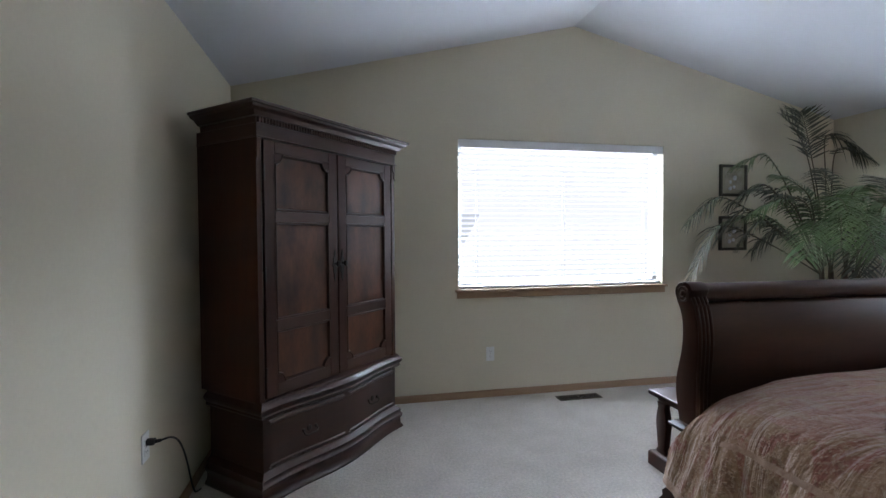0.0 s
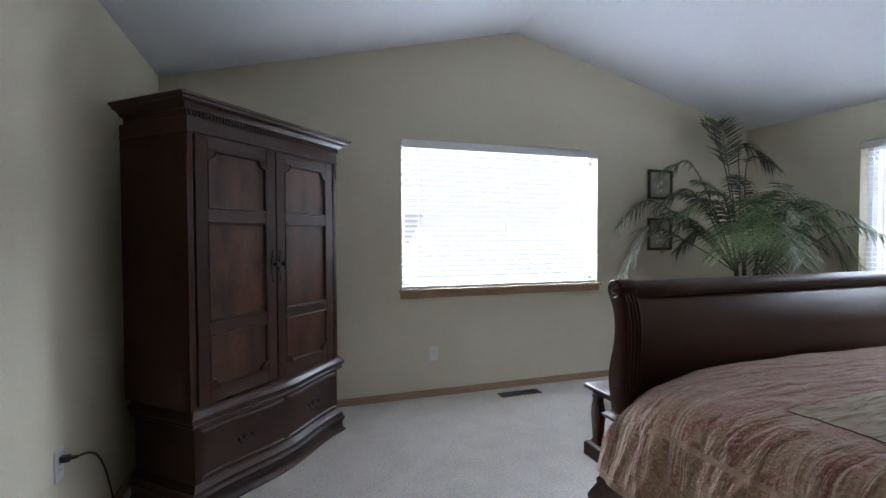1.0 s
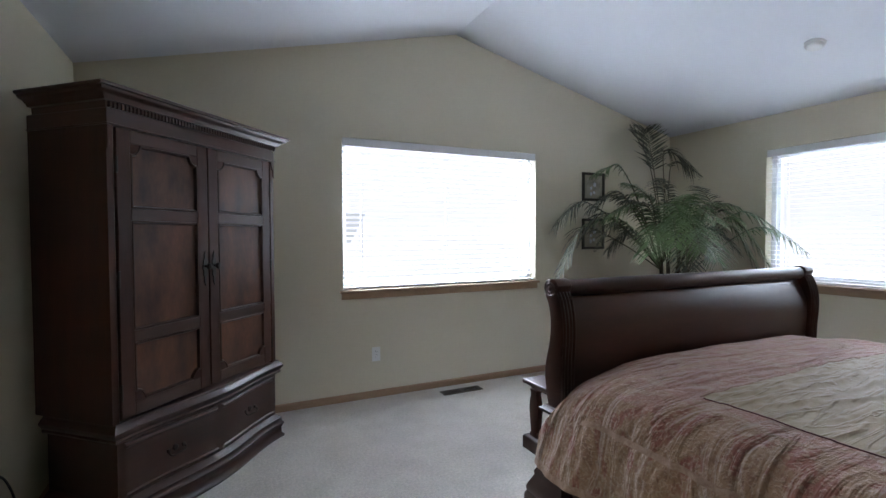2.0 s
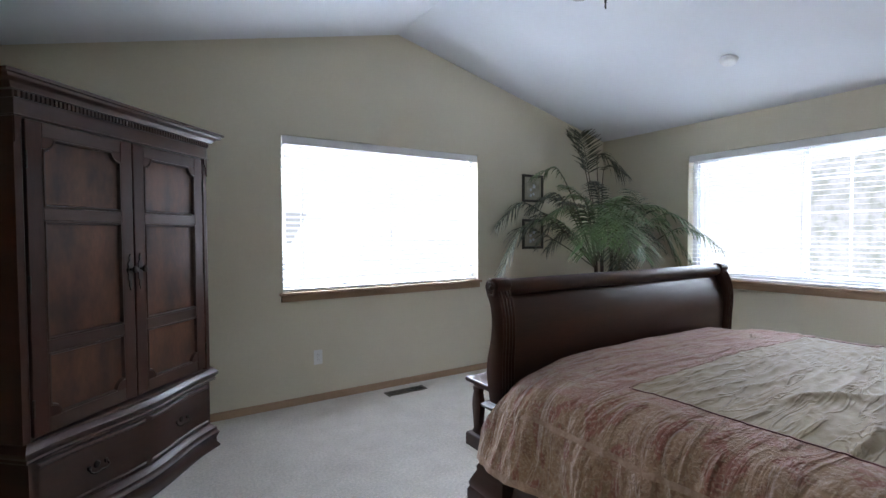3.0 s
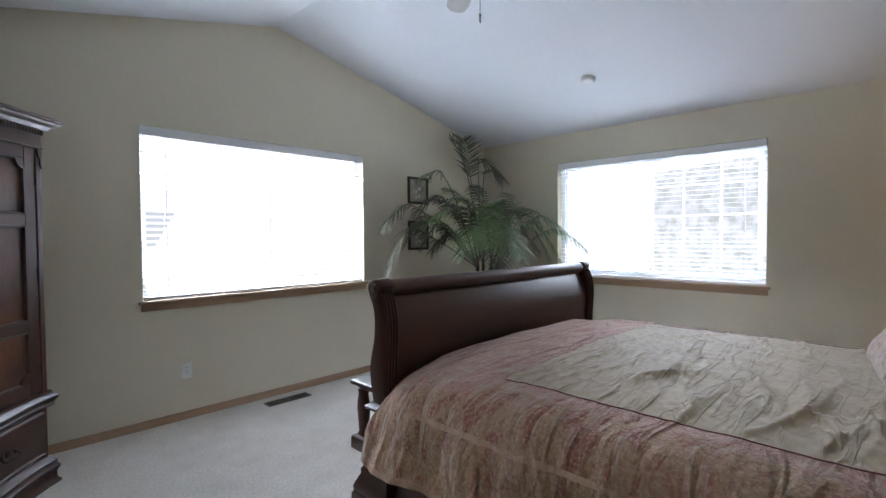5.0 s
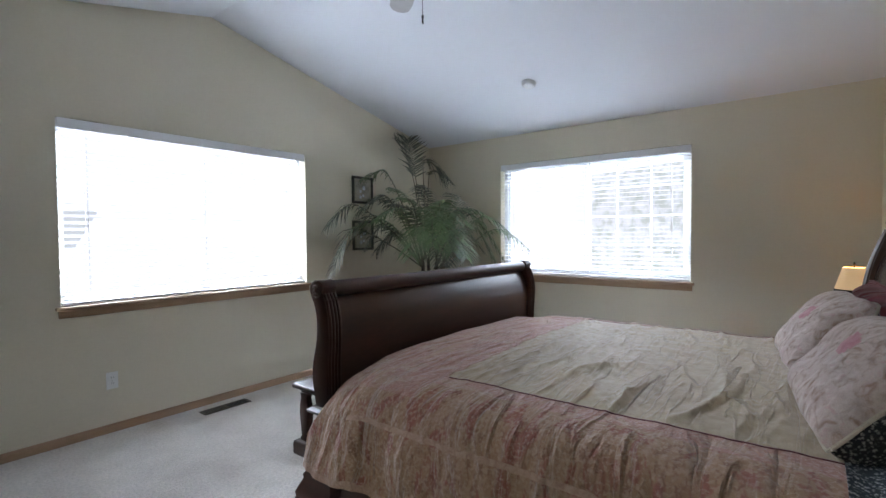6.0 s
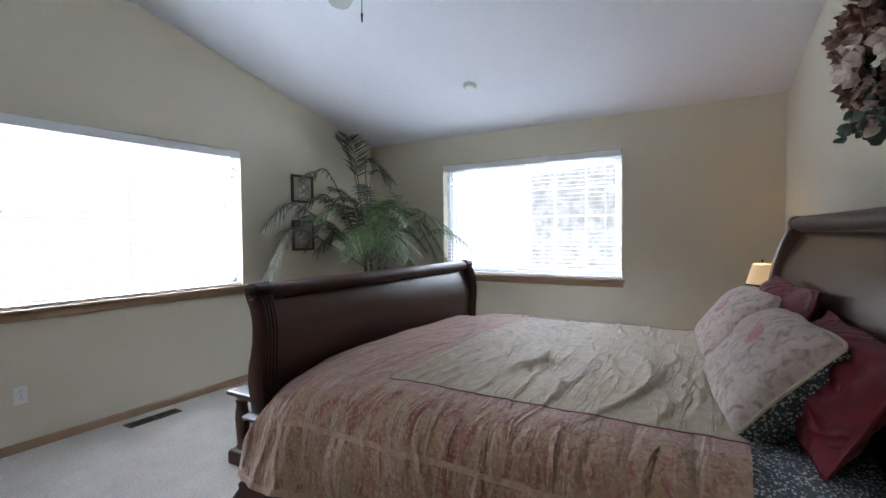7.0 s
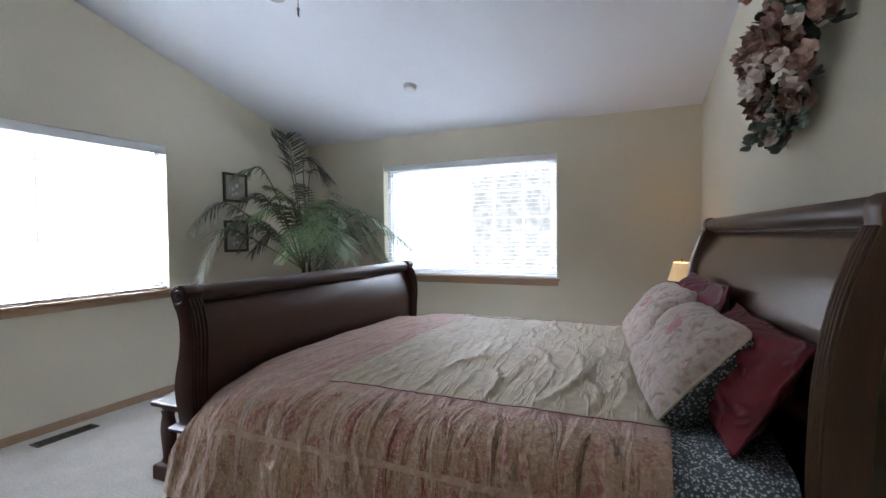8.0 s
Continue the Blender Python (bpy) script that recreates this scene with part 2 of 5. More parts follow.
# ---- windows: built along local x, room side at -y, sill top at z 0 ----
def window(name, m, w, h, sash_grid, sliding=True):
    top = thing(name, m, "white vinyl sliding window in a drywall opening with an oak sill", "window", kind="structure")
    y0, y1 = 0.085, 0.135
    f = 0.045
    bm = box(0, w, y0, y1, 0, f, 0.004)
    box(0, w, y0, y1, h - f, h, 0.004, bm)
    box(0, f, y0, y1, f, h - f, 0.004, bm)
    box(w - f, w, y0, y1, f, h - f, 0.004, bm)
    part("window_frame", bm, VINYL, top)
    for k, (a, b) in enumerate(((f, w / 2 + 0.02), (w / 2 - 0.02, w - f)) if sliding else ()):
        y = y0 + 0.008 + 0.02 * k
        bm = box(a, a + 0.035, y, y + 0.018, f, h - f, 0.003)
        box(b - 0.035, b, y, y + 0.018, f, h - f, 0.003, bm)
        box(a + 0.035, b - 0.035, y, y + 0.018, f, f + 0.035, 0.003, bm)
        box(a + 0.035, b - 0.035, y, y + 0.018, h - f - 0.035, h - f, 0.003, bm)
        sash = part("sash", bm, VINYL, top)
        if sash_grid[k]:
            for i in (1, 2):
                x = a + (b - a) * i / 3
                part("muntin", box(x - 0.009, x + 0.009, y + 0.004, y + 0.012, f + 0.035, h - f - 0.035), VINYL, sash)
            for i in (1, 2, 3):
                z = f + (h - 2 * f) * i / 4
                part("muntin", box(a + 0.035, b - 0.035, y + 0.0035, y + 0.0125, z - 0.009, z + 0.009), VINYL, sash)
    # sill board with its apron
    bm = box(-0.03, w + 0.03, -0.032, 0.0, -0.022, 0.0, 0.005)
    box(0.0, w, 0.0, 0.086, -0.021, -0.001, bm=bm)
    part("window_sill", bm, OAK, top, "honey oak sill board")
    part("apron", box(-0.015, w + 0.015, -0.014, -0.001, -0.072, -0.022, 0.003), OAK, top, "honey oak apron under the sill")
    return top


def blind(m, w, h, tilt, label):
    top = thing("window_blind", m, label, "blind", "white window blinds")
    bm = box(0.006, w - 0.006, -0.004, 0.010, h - 0.068, h - 0.004, 0.003)
    part("valance", bm, SLAT, top, "white valance board")
    part("headrail", box(0.010, w - 0.010, 0.014, 0.062, h - 0.045, h - 0.003), SLAT, top)
    pitch, n = 0.0415, int((h - 0.11) / 0.0415)
    prof = [(-0.025, 0.0004), (-0.024, 0.0010), (0.024, 0.0010), (0.025, 0.0004), (0.025, -0.0004), (0.024, -0.0010), (-0.024, -0.0010), (-0.025, -0.0004)]
    c, s = math.cos(radians(tilt)), math.sin(radians(tilt))
    bm = loft([[(x, y * c - z * s, y * s + z * c) for y, z in prof] for x in (0.012, w - 0.012)], True, True)
    first = part("slat", bm, SLAT, top)
    for k in range(n):
        ob = first if k == 0 else first.copy()
        if k:
            scene.collection.objects.link(ob)
        ob.location = (0, 0.038, h - 0.09 - k * pitch)
    part("bottom_rail", box(0.010, w - 0.010, 0.014, 0.062, 0.006, 0.024, 0.004), SLAT, top)
    for x in (0.16, w / 2, w - 0.16):
        for y in (0.011, 0.065):
            part("ladder_cord", box(x - 0.0012, x + 0.0012, y - 0.0008, y + 0.0008, 0.02, h - 0.05), SLAT, top)
    return top


w1, h1 = W1[1] - W1[0], W1[3] - W1[2]
w2, h2 = W2[1] - W2[0], W2[3] - W2[2]
M1 = pose(W1[0], YA, W1[2])
M2 = pose(X1, W2[1], W2[2], 0, 0, -90)
window("window_1", M1, w1, h1, (False, False), False)
window("window_2", M2, w2, h2, (False, True))
blind(M1, w1, h1, 2, "white slatted blind lowered with open slats in the gable window")
blind(M2, w2, h2, 2, "white slatted blind lowered with open slats in the side window")

# plain bright distance outside the windows
bm = bmesh.new()
for a, b in (((-4.0, 9.0), (9.5, 9.0)), ((9.6, 8.9), (9.6, -1.5))):
    bm.faces.new([bm.verts.new((*p, z)) for p, z in ((a, -1.2), (b, -1.2), (b, 4.3), (a, 4.3))])
backdrop = tagged(link("backdrop", bm, SKYGLOW), "bright overcast sky outside the windows", "sky", kind="structure")

# siding strips glow by themselves; the daylight on them is put into the emission
SIDING = glowing("glowing_house_siding", (0.62, 0.66, 0.72), 1.0)
bm = bmesh.new()
for k in range(6):
    z, far = 1.18 + 0.10 * k, 2.30 + 0.055 * k
    bm.faces.new([bm.verts.new((x, 8.85, zz)) for x, zz in ((2.0, z), (far, z), (far + 0.02, z + 0.05), (2.0, z + 0.05))])
tagged(link("backdrop", bm, SIDING), "glowing strips for daylit house siding outside the gable window", "house", kind="structure")
# flat hedge card whose overexposed paleness is painted as glow
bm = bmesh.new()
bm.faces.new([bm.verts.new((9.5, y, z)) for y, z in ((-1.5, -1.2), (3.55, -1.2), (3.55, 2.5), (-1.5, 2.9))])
tagged(link("backdrop", bm, HEDGE), "flat glowing hedge, washed out by painted glare, outside the side window", "hedge", kind="structure")


# ---- armoire: front along local x, room side at -y ----
def armoire(m):
    top = thing("armoire", m, "tall dark cherry armoire with panelled doors and a serpentine base", "armoire")
    w, d = 0.545, 0.50

    def bow(s, a):
        return -0.026 - a * (1 - math.cos(2 * math.pi * s / 0.82))          # s from -0.5 to 0.5: the middle swells, the ends turn forward

    def ring(out, z, a, half=w, depth=d, n=36):
        pts = [(-half - out, depth, z)]
        for k in range(n + 1):
            s = k / n - 0.5
            pts.append((2 * s * (half + out), -bow(s, a) - out, z))
        pts.append((half + out, depth, z))
        return pts

    def sweep(profile, a, caps=True):
        rows = [ring(o, z, a) for o, z in profile]
        bm = loft(rows, True)
        if caps:
            bm.faces.new([bm.verts.new(p) for p in rows[0]])
            bm.faces.new([bm.verts.new(p) for p in reversed(rows[-1])])
        bmesh.ops.remove_doubles(bm, verts=bm.verts, dist=1e-5)
        return bm

    A = 0.024
    part("plinth", sweep([(0.030, 0.0), (0.032, 0.010), (0.018, 0.030), (0.017, 0.062), (0.026, 0.078), (0.030, 0.092), (0.022, 0.100), (0.018, 0.112), (0.020, 0.124), (0.008, 0.136), (-0.006, 0.150)], A), CHERRY, top, "serpentine moulded plinth", True)
    part("drawer_case", sweep([(-0.008, 0.148), (-0.008, 0.424)], A), CHERRY, top, "", True)
    part("waist_moulding", sweep([(-0.004, 0.416), (0.012, 0.422), (0.018, 0.432), (0.014, 0.440), (0.020, 0.450), (0.028, 0.460), (0.030, 0.472), (0.022, 0.484), (0.010, 0.494), (0.008, 0.504), (-0.012, 0.514)], A), CHERRY, top, "serpentine waist moulding", True)
    # two drawers that follow the curve
    for side in (-1, 1):
        a, b = (0.02, 0.462) if side > 0 else (-0.462, -0.02)
        n = 18
        rows = []
        for dz, out in ((0.164, -0.008), (0.164, 0.006), (0.168, 0.010), (0.178, 0.011), (0.184, 0.003), (0.382, 0.003), (0.388, 0.011), (0.398, 0.010), (0.403, 0.006), (0.403, -0.008)):
            rows.append([(2 * w * (a + (b - a) * k / n), -bow(a + (b - a) * k / n, A) - out, dz) for k in range(n + 1)])
        drawer = part("drawer", loft(rows), CHERRY, top, "", True)
        s = (a + b) / 2
        x, y = 2 * w * s, -bow(s, A) - 0.006
        bm = turned([(0.016, -0.004), (0.016, 0.0), (0.010, 0.003)], n=14)
        bmesh.ops.transform(bm, matrix=pose(x, y - 0.002, 0.288, 90), verts=bm.verts)
        tube(curve_through([(x - 0.042, y - 0.006, 0.286), (x - 0.046, y - 0.018, 0.272), (x - 0.024, y - 0.022, 0.262), (x, y - 0.022, 0.266), (x + 0.024, y - 0.022, 0.262), (x + 0.046, y - 0.018, 0.272), (x + 0.042, y - 0.006, 0.286)], 18), 0.0042, 7, bm)
        for e in (-0.042, 0.042):
            box(x + e - 0.008, x + e + 0.008, y - 0.010, y + 0.002, 0.278, 0.296, 0.003, bm)
        part("drawer_pull", bm, BRASS, drawer, "dark brass bail pull")
    # upper case, a little wider than the base
    h0, h1 = 0.512, 1.784
    base_parts = set(top.children)
    d = 0.444
    w = 0.545
    bm = box(-w + 0.004, -w + 0.034, -0.018, d, h0, h1 + 0.06, 0.002)
    part("side_panel", bm, CHERRY_UP, top)
    part("side_panel", box(w - 0.034, w - 0.004, -0.018, d, h0, h1 + 0.06, 0.002), CHERRY_UP, top)
    part("back_panel", box(-w + 0.034, w - 0.034, d - 0.015, d, h0, h1 + 0.06), CHERRY_UP, top)
    part("inner_shelf", box(-w + 0.034, w - 0.034, 0.0, d - 0.015, h0, h0 + 0.02), CHERRY, top)
    # chamfered corner posts with a small bracket under the frieze
    for sx in (-1, 1):
        pts = [(0, -0.022), (-0.030, -0.022), (-0.040, -0.010), (-0.040, 0.02), (0, 0.02)]
        bm = extrude([(sx * (w - 0.004 + p[0] + 0.0), p[1]) for p in pts], "z", h0, h1, 0.002)
        part("corner_post", bm, CHERRY_UP, top)
        prof = [(-0.0, 1.784), (-0.030, 1.784), (-0.024, 1.748), (-0.010, 1.723), (-0.012, 1.698), (0.0, 1.678)]
        part("bracket", extrude([(sx * (w - 0.004) - 0.0 + sx * (p[0] + 0.0), p[1]) for p in prof], "y", -0.030, -0.022, 0.002), CHERRY_UP, top)
    part("frieze", box(-w + 0.002, w - 0.002, -0.030, d, h1, 1.850, 0.003), CHERRY, top)
    # a thin dark shadow bead where the doors meet the frieze
    part("bead", box(-w - 0.002, w + 0.002, -0.036, d, h1 - 0.004, h1 + 0.004, 0.003), CHERRY, top)
    # dentil course and crown
    teeth = 60
    bm = bmesh.new()
    for k in range(teeth):
        x = -w + 0.004 + (2 * w - 0.008) * (k + 0.5) / teeth
        box(x - 0.0052, x + 0.0052, -0.044, -0.028, 1.850, 1.874, bm=bm)
    tooth = part("dentil_course", bm, CHERRY, top, "row of small dentil blocks")

    def straight(profile):
        rows = [[(-w - o, d - 0.04, z), (-w - o, -0.028 - o, z), (w + o, -0.028 - o, z), (w + o, d - 0.04, z)] for o, z in profile]
        bm = loft(rows, True)
        bm.faces.new([bm.verts.new(p) for p in rows[0]]), bm.faces.new([bm.verts.new(p) for p in reversed(rows[-1])])
        bmesh.ops.remove_doubles(bm, verts=bm.verts, dist=1e-5)
        return bm

    part("crown", straight([(0.0, 1.848), (0.002, 1.876), (0.018, 1.878), (0.022, 1.887), (0.030, 1.893), (0.036, 1.901), (0.050, 1.906), (0.056, 1.911), (0.058, 1.919), (0.068, 1.923), (0.070, 1.934), (0.064, 1.938)]), CHERRY, top, "stepped crown moulding", True)
    # doors
    for sx in (-1, 1):
        x0, x1 = sorted((sx * 0.004, sx * (w - 0.046)))
        door = part("door", box(x0, x1, -0.006, 0.008, h0 + 0.012, h1 - 0.006), CHERRY_UP, top)
        s = 0.064
        y0, y1 = -0.024, -0.006
        for a, b in ((x0, x0 + s), (x1 - s, x1)):
            part("stile", box(a, b, y0, y1, h0 + 0.012, h1 - 0.006, 0.003), CHERRY_UP, door)
        rails = ((h0 + 0.012, h0 + 0.072), (0.846, 0.898), (1.384, 1.436), (h1 - 0.066, h1 - 0.006))
        for a, b in rails:
            part("rail", box(x0 + s, x1 - s, y0 + 0.0005, y1, a, b, 0.003), CHERRY, door)
        fields = [(rails[i][1], rails[i + 1][0]) for i in range(3)]
        for i, (a, b) in enumerate(fields):
            xa, xb = x0 + s, x1 - s
            part("door_panel", box(xa, xb, -0.013, -0.006, a, b, 0.002), FIGURED, door, "figured reddish panel")
            # moulded edge round the field, with rounded notches at the outer ends
            r = 0.045
            corners = []
            for cx, cz, q in ((xa, a, 0), (xb, a, 1), (xb, b, 2), (xa, b, 3)):
                notch = (i == 0 and q in (0, 1)) or (i == 2 and q in (2, 3))
                ix, iz = (1 if q in (0, 3) else -1), (1 if q in (0, 1) else -1)
                if notch:
                    arc = [(cx + ix * r * math.cos(t), cz + iz * r * math.sin(t)) for t in [k * math.pi / 16 for k in range(9)]]
                    if q in (0, 2):
                        arc = arc[::-1]
                    corners += arc
                    fan = [(cx, cz)] + [(cx + ix * r * math.cos(t), cz + iz * r * math.sin(t)) for t in [k * math.pi / 16 for k in range(9)]]
                    part("corner_block", extrude(fan, "y", y0 + 0.001, y1), CHERRY_UP, door)
                else:
                    corners.append((cx, cz))
            mid = Vector(((xa + xb) / 2, (a + b) / 2))
            prof = [(0.0, y0 + 0.0005), (0.003, y0 - 0.003), (0.008, y0 - 0.003), (0.011, -0.016), (0.014, -0.012)]
            rows = []
            for inset, y in prof:
                row = []
                for k, p in enumerate(corners):
                    p0, p1, p2 = Vector(corners[k - 1]), Vector(p), Vector(corners[(k + 1) % len(corners)])
                    e1, e2 = (p1 - p0).normalized(), (p2 - p1).normalized()
                    n = Vector((-e1.y - e2.y, e1.x + e2.x))
                    n = n / max(0.35, n.length_squared / 2) if n.length > 1e-6 else n
                    q = p1 + n * inset
                    row.append((q.x, y, q.y))
                rows.append(row)
            part("panel_moulding", loft(rows, True), CHERRY, door, "", True)
        # escutcheon, knob and hinges
        xk = sx * 0.030
        plate = [(0, 0.085), (0.008, 0.066), (0.005, 0.050), (0.015, 0.036), (0.011, 0.018), (0.019, 0.0), (0.011, -0.018), (0.015, -0.036), (0.005, -0.052), (0.009, -0.068), (0, -0.095)]
        outline = [(xk + px, 1.150 + pz) for px, pz in plate] + [(xk - px, 1.150 + pz) for px, pz in plate[-2:0:-1]]
        part("escutcheon", extrude(outline, "y", y0 - 0.005, y0 - 0.0005, 0.001), BRASS, door, "pierced dark brass back plate")
        bm = turned([(0.005, 0.0), (0.005, 0.014), (0.013, 0.018), (0.017, 0.026), (0.013, 0.034), (0.005, 0.037)], n=14)
        bmesh.ops.transform(bm, matrix=pose(xk, y0 - 0.004, 1.158, 90), verts=bm.verts)
        part("knob", bm, BRASS, door, "dark brass knob", True)
        xh = sx * (w - 0.044)
        for z in (0.64, 1.13, 1.62):
            bm = tube([(xh, y0 - 0.003, z - 0.035), (xh, y0 - 0.003, z + 0.035)], 0.005, 8)
            part("hinge", bm, BRASS, door, "dark brass hinge")
    # the upper case stands back from the serpentine base
    for ob in set(top.children) - base_parts:
        ob.location.y = 0.056
    for ob in base_parts:
        ob.location.x, ob.location.y = 0.036, -0.012
    return top


armoire(pose(0.065, 2.910, 0, 0, 0, 47.6))


# ---- sleigh bed ----
BX0, BX1 = 1.50, 3.60


def sleigh_end(top, m, width, base_z, inner, roll, outer, name, band):
    """A scrolled bed end. In its own frame x runs along the width, +y is away from the mattress, z up."""
    end = new(name)
    end.parent = top
    end.matrix_local = m
    pw = 0.085
    curve_in = curve_through([(0, *p) for p in inner], 26)
    curve_out = curve_through([(0, *p) for p in outer], 30)
    ry, rz, rr = roll
    # panel between the posts: the inner curve with some thickness
    z_mid = rz - 0.26

    def lean_out(z):
        f = max(0.0, min(1.0, (z - z_mid) / 0.26))
        return 0.020 + 0.040 * f * f * (3 - 2 * f)

    face = [(p.y + lean_out(p.z), p.z) for p in curve_in]
    back = [(p.y + 0.030 + lean_out(p.z), p.z) for p in curve_in]
    bm = loft([[(x, *q) for q in face + back[::-1]] for x in (pw - 0.01, width - pw + 0.01)], True, True)
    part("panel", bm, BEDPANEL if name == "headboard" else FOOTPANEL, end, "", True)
    # top roll
    n = 26
    circle = [(ry + rr * 0.86 * math.cos(2 * math.pi * k / n), rz + rr * 0.86 * math.sin(2 * math.pi * k / n)) for k in range(n)]
    part("roll", loft([[(x, *q) for q in circle] for x in (pw - 0.01, width - pw + 0.01)], True, True), CHERRY, end, "", True)
    bead = [(curve_in[-1].y + 0.050 + 0.010 * math.cos(2 * math.pi * k / 10), curve_in[-1].z - 0.004 + 0.010 * math.sin(2 * math.pi * k / 10)) for k in range(10)]
    part("bead", loft([[(x, *q) for q in bead] for x in (pw - 0.01, width - pw + 0.01)], True, True), CHERRY, end, "", True)
    # posts with reeds on the face and a scroll at the head
    for k, (xa, xb) in enumerate(((0, pw), (width - pw, width))):
        outline = [(p.y, p.z) for p in curve_in] + [(p.y, p.z) for p in curve_out]
        # headboard posts take the copy with light painted into its colour
        wood = BEDPOST_LIT if name == "headboard" else CHERRY_UP
        post = part("post", extrude(outline, "x", xa, xb, 0.004), wood, end, "", True)
        for i in range(4):
            xr = xa + 0.014 + i * (pw - 0.028) / 3
            reed = [(xr, p.y - 0.002, p.z) for p in curve_in]
            part("reed", tube(reed, 0.0075, 8), wood, post, "", True)
        xo = xa - 0.001 if k == 0 else xb + 0.001
        sgn = -1 if k == 0 else 1
        spiral = []
        for i in range(40):
            a = math.pi * 0.5 - i * 0.36
            r = rr * (0.92 - i * 0.0205)
            spiral.append((xo, ry + r * math.cos(a), rz + r * math.sin(a)))
        bm = tube(spiral, 0.005, 6)
        disc = turned([(rr * 0.30, 0), (rr * 0.26, 0.006), (rr * 0.1, 0.010)], n=14)
        bmesh.ops.transform(disc, matrix=pose(xo, ry, rz, 0, 90 * sgn, 0), verts=disc.verts)
        merge(bm, disc)
        part("scroll", bm, CHERRY, post, "carved scroll", True)
    if band:
        y0, y1 = inner[0][0] - 0.012, outer[-1][0] + 0.012
        rows = []
        for o, z in ((0.0, base_z - 0.034), (0.016, base_z - 0.026), (0.020, base_z - 0.012), (0.006, base_z - 0.004), (0.0, base_z + 0.004)):
            rows.append([(-0.012 - o, y0 - o, z), (width + 0.012 + o, y0 - o, z), (width + 0.012 + o, y1 + o, z), (-0.012 - o, y1 + o, z)])
        part("band_moulding", loft(rows, True, True), CHERRY, end, "", True)
        part("base_panel", box(0.004, width - 0.004, inner[0][0] + 0.01, outer[-1][0] - 0.01, 0.16, base_z - 0.03, 0.004), CHERRY, end)
        rows = []
        for o, z in ((0.075, 0.0), (0.075, 0.05), (0.066, 0.066), (0.070, 0.085), (0.060, 0.110), (0.040, 0.150), (0.042, 0.170), (0.030, 0.190), (0.012, 0.205), (0.0, 0.21)):
            rows.append([(-o, y0 - o, z), (width + o, y0 - o, z), (width + o, y1 + o, z), (-o, y1 + o, z)])
        part("plinth", loft(rows, True, True), CHERRY, end, "moulded plinth", True)
    return end


bed = thing("sleigh_bed", pose(BX0, 0, 0), "dark cherry wooden sleigh bed with scrolled ends", "bed")
WB = BX1 - BX0
foot_in = [(1.868, 0.50), (1.872, 0.60), (1.870, 0.72), (1.862, 0.83), (1.864, 0.92), (1.882, 1.00), (1.905, 1.045)]
foot_out = [(1.893, 1.075), (1.910, 1.100), (1.945, 1.108), (1.978, 1.090), (1.993, 1.055), (1.982, 1.020), (1.962, 0.985), (1.948, 0.93), (1.947, 0.86), (1.958, 0.79), (1.980, 0.71), (1.987, 0.64), (1.975, 0.56), (1.962, 0.50)]
sleigh_end(bed, pose(0, 0, 0), WB, 0.50, foot_in, (1.945, 1.060, 0.047), foot_out, "footboard", True)
# the headboard stands slightly askew, its +y towards the wall
head_in = [(0.000, 0.20), (0.000, 0.50), (0.002, 0.75), (0.012, 0.95), (0.040, 1.12), (0.078, 1.25), (0.108, 1.325)]
head_out = [(0.104, 1.365), (0.116, 1.395), (0.146, 1.405), (0.176, 1.39), (0.188, 1.36), (0.180, 1.32), (0.155, 1.24), (0.130, 1.12), (0.108, 0.95), (0.100, 0.75), (0.100, 0.50), (0.100, 0.20)]
MH = pose(2.095 + 0.0, -0.127, 0, 0, 0, 180 + 4.5)
sleigh_end(bed, MH, 2.12, 0.20, head_in, (0.146, 1.360, 0.046), head_out, "headboard", False)
for x in (0.028, WB - 0.053):
    part("side_rail", box(x, x + 0.025, -0.16, 1.87, 0.12, 0.40, 0.004), CHERRY, bed)
    sg = -1 if x < 1 else 1
    xm = x + 0.0125 + sg * 0.0135
    rows = [[(xm + sg * o, y, z) for o, z in ((0, 0.03), (0.052, 0.03), (0.052, 0.09), (0.040, 0.11), (0.030, 0.15), (0.032, 0.17), (0.020, 0.19), (0.0, 0.205))] for y in (-0.10, 1.78)]
    part("rail_moulding", loft(rows, caps=True), CHERRY, bed, "", True)
part("slat_base", box(0.06, WB - 0.06, -0.12, 1.86, 0.30, 0.34), EBONY, bed)
mattress = tagged(link("mattress", box(BX0 + 0.10, BX1 - 0.10, -0.15, 1.79, 0.342, 0.640, 0.06, segments=4), PLASTIC), "white mattress under the quilt on the bed frame", "mattress")


